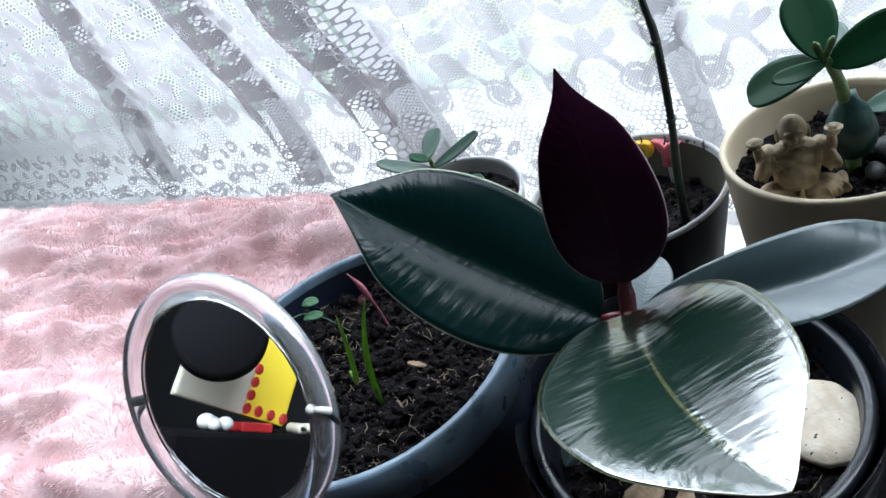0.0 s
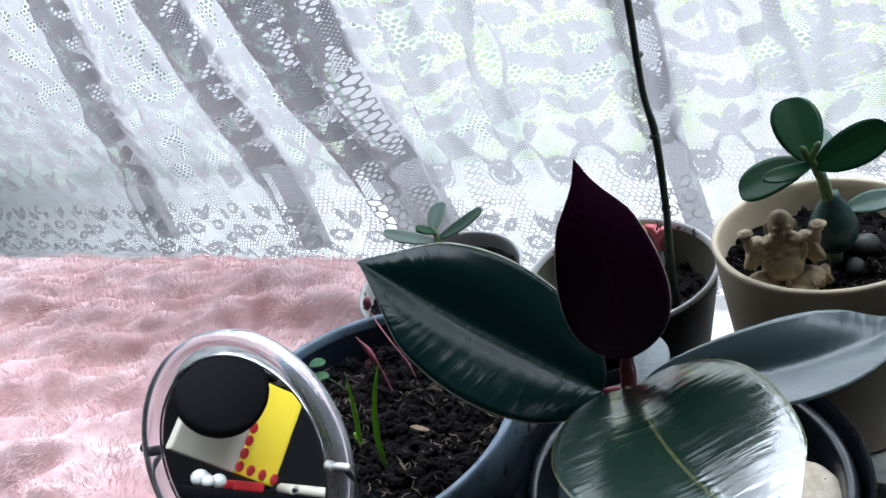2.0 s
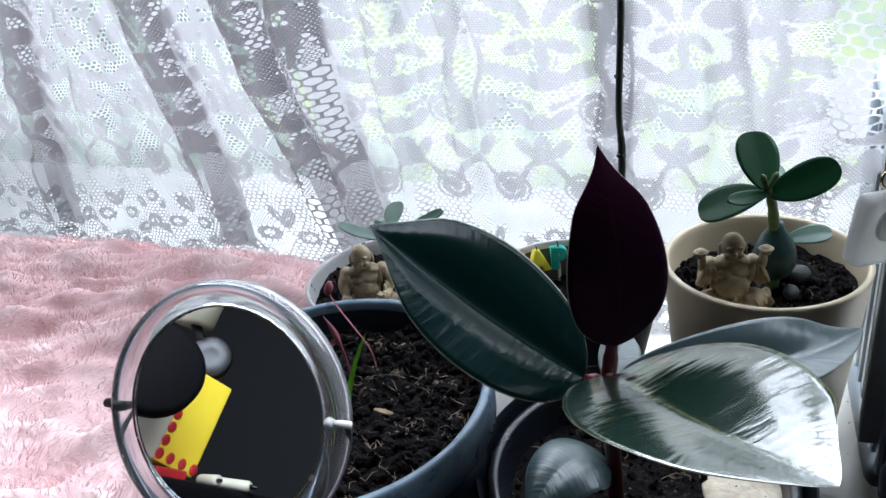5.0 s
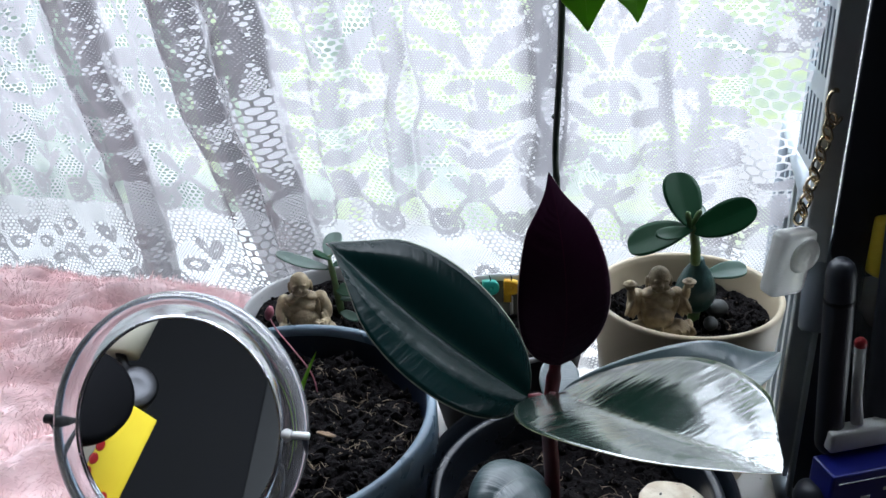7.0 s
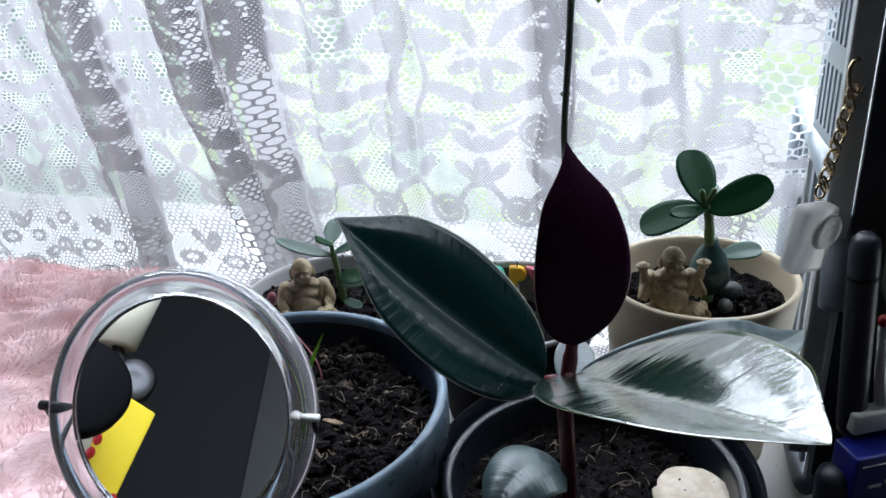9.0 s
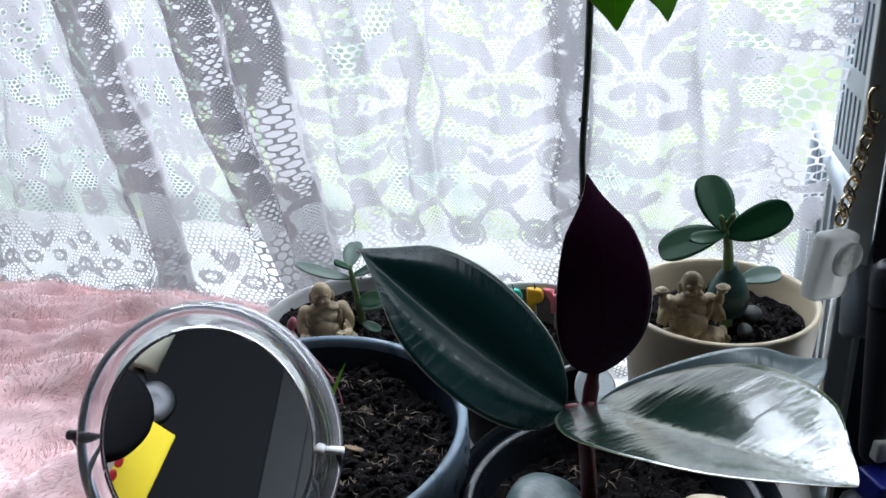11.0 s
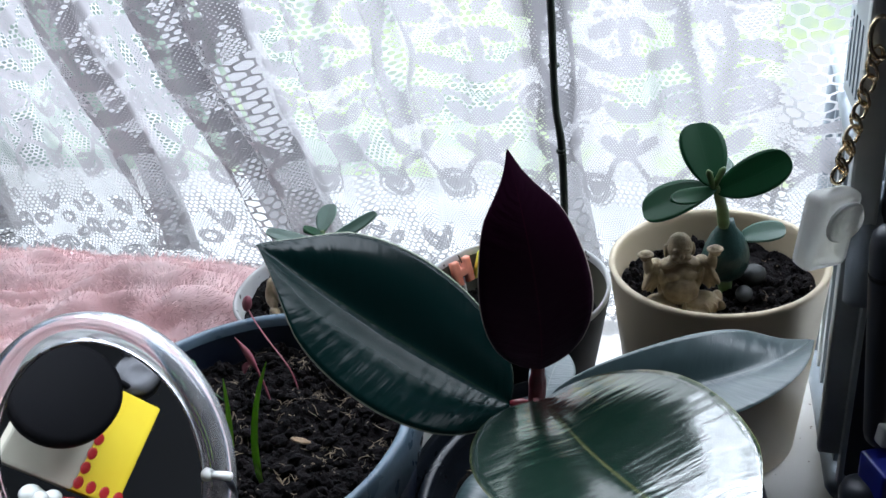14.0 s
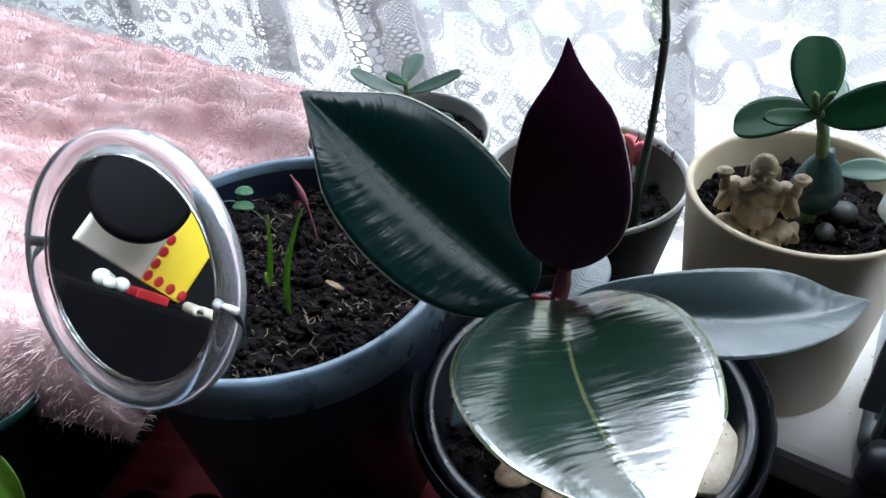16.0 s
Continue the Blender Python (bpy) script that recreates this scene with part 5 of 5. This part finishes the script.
def slotted(bm, width, height, th, slots, m):
    """A thin panel with upright slots cut through; slots are (x0, x1, z0, z1), in columns."""
    xs = sorted({0.0, width, *[v for s in slots for v in s[:2]]})
    zs = sorted({0.0, height, *[v for s in slots for v in s[2:]]})
    cell = {}
    for i in range(len(xs) - 1):
        for k in range(len(zs) - 1):
            cx, cz = (xs[i] + xs[i + 1]) / 2, (zs[k] + zs[k + 1]) / 2
            cell[i, k] = not any(s[0] < cx < s[1] and s[2] < cz < s[3] for s in slots)
    verts = {}

    def v(i, k, y):
        if (i, k, y) not in verts:
            verts[i, k, y] = bm.verts.new(m @ Vector((xs[i], y, zs[k])))
        return verts[i, k, y]
    for (i, k), solid in cell.items():
        if not solid:
            continue
        for y in (0.0, th):
            bm.faces.new((v(i, k, y), v(i + 1, k, y), v(i + 1, k + 1, y), v(i, k + 1, y)))
        for (a, b), (di, dk) in ((((i, k), (i, k + 1)), (-1, 0)), (((i + 1, k), (i + 1, k + 1)), (1, 0)), (((i, k), (i + 1, k)), (0, -1)), (((i, k + 1), (i + 1, k + 1)), (0, 1))):
            if not cell.get((i + di, k + dk), False):
                bm.faces.new((v(*a, 0.0), v(*b, 0.0), v(*b, th), v(*a, th)))
    return bm


rows = [(0.008 + 0.0100 * c, 0.0128 + 0.0100 * c, 0.052 * r + 0.006, 0.044 + 0.052 * r) for r in range(3) for c in range(6)]
SIDE = Matrix.Translation((0.205, 0.364, 0.235)) @ Matrix.Rotation(radians(66), 4, "Z")
bm = slotted(bmesh.new(), 0.070, 0.160, 0.003, rows, Matrix.Translation(-crate.location) @ SIDE)
part("slotted_side", bm, GREY_PLASTIC, crate, "slate grey slotted panel", smooth=False)
FRONT = Matrix.Translation((0.203, 0.362, 0.045)) @ Matrix.Rotation(radians(-25), 4, "Z")
bm = bmesh.new()
box(bm, (-0.006, -0.004, -0.01), (0.008, 0.004, 0.35), 0.0015, Matrix.Translation(-crate.location) @ FRONT)
part("corner_flange", bm, PALE_PLASTIC, crate, "pale corner flange", smooth=False)
bm = bmesh.new()
box(bm, (0.010, 0.0, -0.04), (0.16, 0.004, 0.35), 0.001, Matrix.Translation(-crate.location) @ FRONT)
part("front_panel", bm, DARK_PLASTIC, crate, "dark front panel", smooth=False)
for a, b, r in (((0.272, 0.497, 0.235), (0.214, 0.372, 0.206), 0.0085), ((0.214, 0.372, 0.206), (0.198, 0.345, 0.150), 0.0080), ((0.272, 0.497, 0.235), (0.270, 0.494, 0.005), 0.0075), ((0.268, 0.490, 0.010), (0.205, 0.350, 0.010), 0.0070)):
    bm = bmesh.new()
    tube(bm, rel(crate, *[Vector(a).lerp(Vector(b), t) for t in (0, 0.04, 0.5, 0.96, 1)]), [r * 0.7, r, r, r, r * 0.7], 16)
    part("rail", bm, GREY_PLASTIC, crate, "rounded grey rail")
for k in range(9):
    t = k / 8
    a = Vector((0.207, 0.354, 0.0)).lerp(Vector((0.268, 0.490, 0.0)), t)
    bm = bmesh.new()
    box(bm, (-0.0035, -0.0015, 0.004), (0.0035, 0.0015, 0.165 + 0.05 * min(1, 0.2 + t)), 0.0008, Matrix.Translation(a - crate.location) @ Matrix.Rotation(radians(66), 4, "Z"))
    part("slat", bm, GREY_PLASTIC if k % 3 else PALE_PLASTIC, crate, smooth=False)
bm = bmesh.new()
box(bm, (0.197, 0.300, -0.040), (0.300, 0.334, 0.006), 0.004, Matrix.Translation(-crate.location))
part("lower_bin", bm, DARK_PLASTIC, crate, "dark lower bin", smooth=False)


def handle(at, top, r, material, label):
    """A rounded tool handle standing up from the basket."""
    ob = thing("tool_handle", at, label, "handle", "tools in the basket")
    v = Vector(top) - Vector(at)
    bm = bmesh.new()
    tube(bm, [v * t for t in (0, 0.02, 0.06, 0.5, 0.93, 0.975, 1.0)], [r * 0.7, r * 0.92, r, r, r, r * 0.85, r * 0.5], 20)
    part("grip", bm, material, ob)
    bm = bmesh.new()
    tube(bm, [v * t for t in (0.80, 0.82)], [r * 1.03, r * 1.03], 20)
    part("collar", bm, BLACK_PLASTIC, ob)
    return ob


handle((0.199, 0.316, 0.085), (0.1865, 0.316, 0.213), 0.0078, DARK_PLASTIC, "thick dark grey plastic tool handle")
handle((0.236, 0.318, 0.060), (0.226, 0.330, 0.345), 0.0105, DARK_PLASTIC, "thick dark blue-grey plastic tool handle")
handle((0.190, 0.300, -0.044), (0.1850, 0.306, 0.070), 0.0105, DARK_PLASTIC, "short thick dark plastic tool handle")
razor = thing("razor", (0.210, 0.310, 0.095), "white plastic razor standing head down", "razor")
bm = bmesh.new()
tube(bm, [(-0.004, 0.004, 0.062), (-0.002, 0.002, 0.03), (0, 0, 0.012)], [0.0032, 0.0030, 0.0036], 10)
part("handle", bm, WHITE_PLASTIC, razor)
bm = bmesh.new()
box(bm, (-0.018, -0.005, -0.004), (0.022, 0.005, 0.010), 0.002)
part("head", bm, WHITE_PLASTIC, razor)
bm = bmesh.new()
ball(bm, (-0.0042, 0.0042, 0.064), (0.0036, 0.0036, 0.004), (0, 0, 0), 10)
part("cap", bm, RED, razor, "orange-red cap")
carton = thing("blue_carton", (0.208, 0.296, 0.008), "deep blue glossy carton with white print", "box")
bm = bmesh.new()
box(bm, (-0.022, -0.004, 0.0), (0.055, 0.016, 0.078), 0.0015)
part("body", bm, BLUE_LABEL, carton, smooth=False)
for x0, x1, z0 in ((-0.012, -0.004, 0.056), (-0.002, 0.004, 0.058), (0.012, 0.020, 0.062), (-0.018, 0.03, 0.072)):
    bm = bmesh.new()
    box(bm, (x0, -0.0046, z0), (x1, -0.0042, z0 + (0.0022 if z0 < 0.07 else 0.0006)))
    part("print_bar", bm, WHITE_PLASTIC, carton, smooth=False)
jar = thing("clear_jar", (0.250, 0.350, 0.125), "small clear jar with yellow contents in the basket", "jar")
bm = lathe([(0, 0), (0.020, 0), (0.022, 0.004), (0.022, 0.070), (0.018, 0.078), (0.018, 0.084), (0.0165, 0.084), (0.0165, 0.078), (0.020, 0.070), (0.020, 0.004), (0, 0.003)], 40)
part("glass", bm, ACRYLIC, jar)
bm = lathe([(0, 0.004), (0.019, 0.004), (0.019, 0.055), (0, 0.058)], 32)
part("contents", bm, CREAM_CARD, jar, "pale filling")
bm = bmesh.new()
box(bm, (-0.026, -0.018, 0.062), (-0.014, -0.006, 0.098), 0.003)
part("yellow_stick", bm, YELLOW, jar, "yellow glue stick")

# key chain with a resin charm
charm = thing("key_chain", (0.203, 0.362, 0.287), "pale gold key chain holding a frosted resin charm", "key chain")


def ring(bm, c, R, r, rot, s=(1, 1)):
    m = Matrix.LocRotScale(c, Euler([radians(a) for a in rot]), (s[0], s[1], 1))
    n1, n2 = 18, 8
    vs = [[bm.verts.new(m @ Vector(((R + r * math.cos(b)) * math.cos(a), (R + r * math.cos(b)) * math.sin(a), r * math.sin(b)))) for b in (2 * math.pi * j / n2 for j in range(n2))] for a in (2 * math.pi * i / n1 for i in range(n1))]
    for i in range(n1):
        for j in range(n2):
            bm.faces.new((vs[i][j], vs[(i + 1) % n1][j], vs[(i + 1) % n1][(j + 1) % n2], vs[i][(j + 1) % n2]))


top, low = Vector((0.1995, 0.357, 0.284)), Vector((0.1800, 0.348, 0.222))
bm = bmesh.new()
ring(bm, rel(charm, top)[0], 0.0072, 0.0011, (80, 0, 20), (1, 1.25))
part("split_ring", bm, GOLD, charm, "large gold split ring")
for k in range(11):
    t = (k + 1.2) / 12
    p = top.lerp(low, t) + Vector((0, 0, -0.004 * math.sin(math.pi * t)))
    bm = bmesh.new()
    ring(bm, rel(charm, p)[0], 0.0040, 0.00085, (85, 0, 15) if k % 2 == 0 else (75, 10, 100), (1, 1.05) if k % 2 == 0 else (0.7, 1.2))
    part("link", bm, GOLD, charm)
bm = bmesh.new()
box(bm, (-0.0120, -0.0060, -0.040), (0.0120, 0.0060, 0.0), 0.004)
for w in bm.verts:
    w.co.x *= 1 + 0.12 * noise.noise(w.co * 120)
blk = part("resin_block", bm, RESIN, charm, "frosted clear resin block")
blk.matrix_local = Matrix.Translation(rel(charm, low + Vector((-0.002, -0.004, -0.002)))[0]) @ pose(0, 0, 0, 4, 6, 12)
bm = lathe([(0, 0), (0.009, 0), (0.0105, 0.0012), (0.009, 0.0030), (0.0075, 0.0014), (0.006, 0.0030), (0.0042, 0.0014), (0.0022, 0.0030), (0, 0.0032)], 28)
em_ = part("embossed_disc", bm, RESIN, charm, "moulded rosette")
em_.matrix_local = Matrix.Translation(rel(charm, low + Vector((-0.0012, -0.0106, -0.015)))[0]) @ pose(0, 0, 0, 94, 0, 12)


# ---- clutter on the table ----
green_jar = thing("green_pot", (-0.335, 0.340, -0.044), "dark green plastic pot with a young green leaf", "plant pot")
part("wall", lathe([(0, 0), (0.034, 0), (0.044, 0.085), (0.046, 0.086), (0.046, 0.094), (0.0435, 0.094), (0.041, 0.080), (0, 0.070)], 48), GREEN_JAR, green_jar)
leaf("leaf", green_jar, ((-0.330, 0.310, 0.020), (-0.298, 0.290, 0.035), (-0.284, 0.280, 0.010), (0.2, -0.6, 0.7), 0.012, 0.3), [VINE, VINE], "fresh green leaf")
for x, y, r, h in ((-0.232, 0.300, 0.016, 0.034), (-0.190, 0.298, 0.018, 0.036), (-0.083, 0.296, 0.0165, 0.045)):
    g = thing("glass_bottle", (x, y, -0.044), "small dark glass bottle with a rounded shoulder", "bottle", "bottles on the table")
    part("glass", lathe([(0, 0), (r, 0), (r, h * 0.6), (r * 0.92, h * 0.85), (r * 0.6, h), (0, h * 1.05)], 32), DARK_GLASS, g)
    part("contents", lathe([(0, 0.002), (r * 0.85, 0.002), (r * 0.85, h * 0.55), (0, h * 0.58)], 24), BLACK_PLASTIC, g, "dark filling")
cloth = bmesh.new()
bmesh.ops.create_grid(cloth, x_segments=40, y_segments=30, size=1)
for w in cloth.verts:
    w.co = Vector((w.co.x * 0.14, w.co.y * 0.055, 0.006 + 0.005 * noise.noise(w.co * 3.0) + 0.003 * noise.noise(w.co * 8.0)))
ob = part("red_cloth", cloth, RED_CLOTH)
sm = ob.modifiers.new("thickness", "SOLIDIFY")
sm.thickness = 0.003
ob.matrix_world = pose(-0.13, 0.312, -0.043, 0, 0, -12)
tagged(ob, "crumpled dark red cloth lying on the table", "cloth")
rd = thing("red_packet", (-0.055, 0.290, -0.0445), "red and white glossy packet on the table", "packet")
rd.rotation_euler = (0, 0, radians(35))
bm = bmesh.new()
box(bm, (-0.02, -0.014, 0), (0.02, 0.014, 0.030), 0.003)
part("body", bm, RED, rd, smooth=False)
bm = bmesh.new()
box(bm, (-0.012, -0.0148, 0.012), (0.012, -0.0143, 0.020))
part("print_bar", bm, WHITE_PLASTIC, rd, smooth=False)

# things beside the blanket that only the mirror shows
stand = thing("black_box", (-0.41, 0.13, -0.045), "tall black box standing on the table", "box")
bm = bmesh.new()
box(bm, (-0.05, -0.09, 0.0), (0.05, 0.09, 0.228), 0.004)
part("body", bm, MATT_BLACK, stand, smooth=False)
bead_box = thing("red_box", (-0.384, 0.150, 0.183), "small dark red box lying on the black box", "box")
bm = bmesh.new()
box(bm, (-0.014, -0.013, 0), (0.010, 0.013, 0.007), 0.0015)
part("body", bm, RED, bead_box, smooth=False)
rubber = thing("white_toy", (-0.384, 0.186, 0.183), "small white knobbly toy lying on the black box", "toy")
bm = bmesh.new()
for x_, y_, r_ in ((0, 0, 0.007), (0.006, -0.012, 0.006), (-0.004, -0.006, 0.006), (0.010, -0.002, 0.005)):
    ball(bm, (x_, y_, r_ * 0.9), (r_, r_, r_ * 0.9), (0, 0, 0), 14)
part("body", bm, WHITE_PLASTIC, rubber)
for at_, turn_ in (((-0.376, 0.116, 0.1872), 12), ((-0.372, 0.098, 0.1872), -28)):
    pen = thing("marker_pen", at_, "short cream marker pen lying on the black box", "pen")
    pen.rotation_euler = (0, 0, radians(turn_))
    o = part("barrel", lathe([(0, -0.015), (0.0032, -0.0148), (0.0042, -0.0135), (0.0042, 0.0145), (0.0030, 0.0160), (0, 0.0160)], 20), CREAM_CARD, pen)
    o.matrix_local = pose(0, 0, 0, 0, 90, 0)
    o = part("tip", lathe([(0, 0.0155), (0.0018, 0.0155), (0.0012, 0.0215), (0, 0.0220)], 12), DARK_STEEL, pen, "dark tip")
    o.matrix_local = pose(0, 0, 0, 0, 90, 0)
cup = thing("gift_tube", (-0.412, 0.150, 0.1950), "cream and yellow card tube with a band of red dots", "tube")
cup.rotation_euler = (radians(13), 0, 0)
d = Vector((-0.06, 0.99, 0)).normalized()
q = Vector((0.10, -0.99, 0)).normalized()
bm = bmesh.new()
box(bm, (0, -0.012, 0), (0.056, 0.0, 0.062), 0.002)
cw = part("cream_side", bm, CREAM_CARD, cup, "cream side", smooth=False)
cw.rotation_euler = (0, 0, math.atan2(d.y, d.x))
bm = bmesh.new()
box(bm, (0, 0.0, 0), (0.036, 0.012, 0.076), 0.002)
yw = part("yellow_side", bm, YELLOW, cup, "yellow side", smooth=False)
yw.rotation_euler = (0, 0, math.atan2(q.y, q.x))
for k in range(7):
    bm = bmesh.new()
    ball(bm, (0, 0, 0), (0.0038, 0.0038, 0.0044), (0, 0, 0), 12)
    o = part("red_dot", bm, RED, cup, "red dot")
    o.location = (0.0125, -0.0010, 0.006 + 0.0105 * k) if k < 4 else Vector((0.0125, 0.0, 0.006)) + q * (0.0108 * (k - 3))
    o.scale = (0.25, 1, 1)
lamp_post = thing("clamp_arm", (-0.43, 0.105, 0.1855), "brushed steel thumb knob on a threaded clamp", "clamp")
bm = bmesh.new()
tube(bm, [(0, 0, 0), (0, 0, 0.10)], 0.004, 12)
part("post", bm, BLACK_PLASTIC, lamp_post)
o = part("knob", lathe([(0, -0.010), (0.0165, -0.010), (0.0185, -0.007), (0.0185, 0.007), (0.0165, 0.0095), (0.006, 0.008), (0, 0.0075)], 48), DARK_STEEL, lamp_post, "knurled steel knob")
o.matrix_local = Matrix.Translation((0, 0, 0.101)) @ (Vector((0.8, 0.5, 0.1)).to_track_quat("Z", "Y").to_matrix().to_4x4())
o = part("cone", lathe([(0, 0.0), (0.016, 0.0), (0.026, 0.06), (0.024, 0.06), (0.014, 0.002), (0, 0.002)], 40), CREAM_CARD, lamp_post, "pale cone")
o.matrix_local = pose(-0.004, 0.02, 0.125, 0, 0, 0)
o = part("arm", tube(bmesh.new(), [(0, 0, 0.100), (-0.002, 0.012, 0.115), (-0.004, 0.02, 0.127)], 0.004, 10), BLACK_PLASTIC, lamp_post)
o = part("disc", lathe([(0, 0.006), (0.030, 0.006), (0.034, 0.003), (0.034, -0.006), (0.031, -0.008), (0, -0.008)], 64), MATT_BLACK, lamp_post, "round black plate")
o.matrix_local = Matrix.Translation((0.070, 0.088, 0.066)) @ (Vector((0.75, 0.30, 0.2)).to_track_quat("Z", "Y").to_matrix().to_4x4())
part("arm", tube(bmesh.new(), curve_pts([(0, 0, 0.090), (0.02, 0.04, 0.090), (0.060, 0.084, 0.070)], 10), 0.003, 10), BLACK_PLASTIC, lamp_post)


# ---- small pieces that belong to a part rather than to the whole thing ----
def under(child, parent):
    world_ = child.matrix_world.copy()
    child.parent = parent
    child.matrix_parent_inverse = parent.matrix_world.inverted()
    child.matrix_basis = world_


def plain(ob):
    return ob.name.split(".")[0]


bpy.context.view_layer.update()
OWNERS = {"wick": "letter", "pick": "letter", "bead": "rim", "pivot": "rim", "sheath": "blade", "collar": "grip", "cap": "handle", "print_bar": "body", "embossed_disc": "resin_block", "red_dot": "yellow_side", "leaf_bud": "stem", "node": "stem", "leaf_stalk": "stem"}
for top_ in [o for o in scene.objects if o.parent is None]:
    kids = list(top_.children)
    for kid in kids:
        owner = next((o for o in kids if plain(o) == OWNERS.get(plain(kid))), None)
        if owner is not None:
            under(kid, owner)
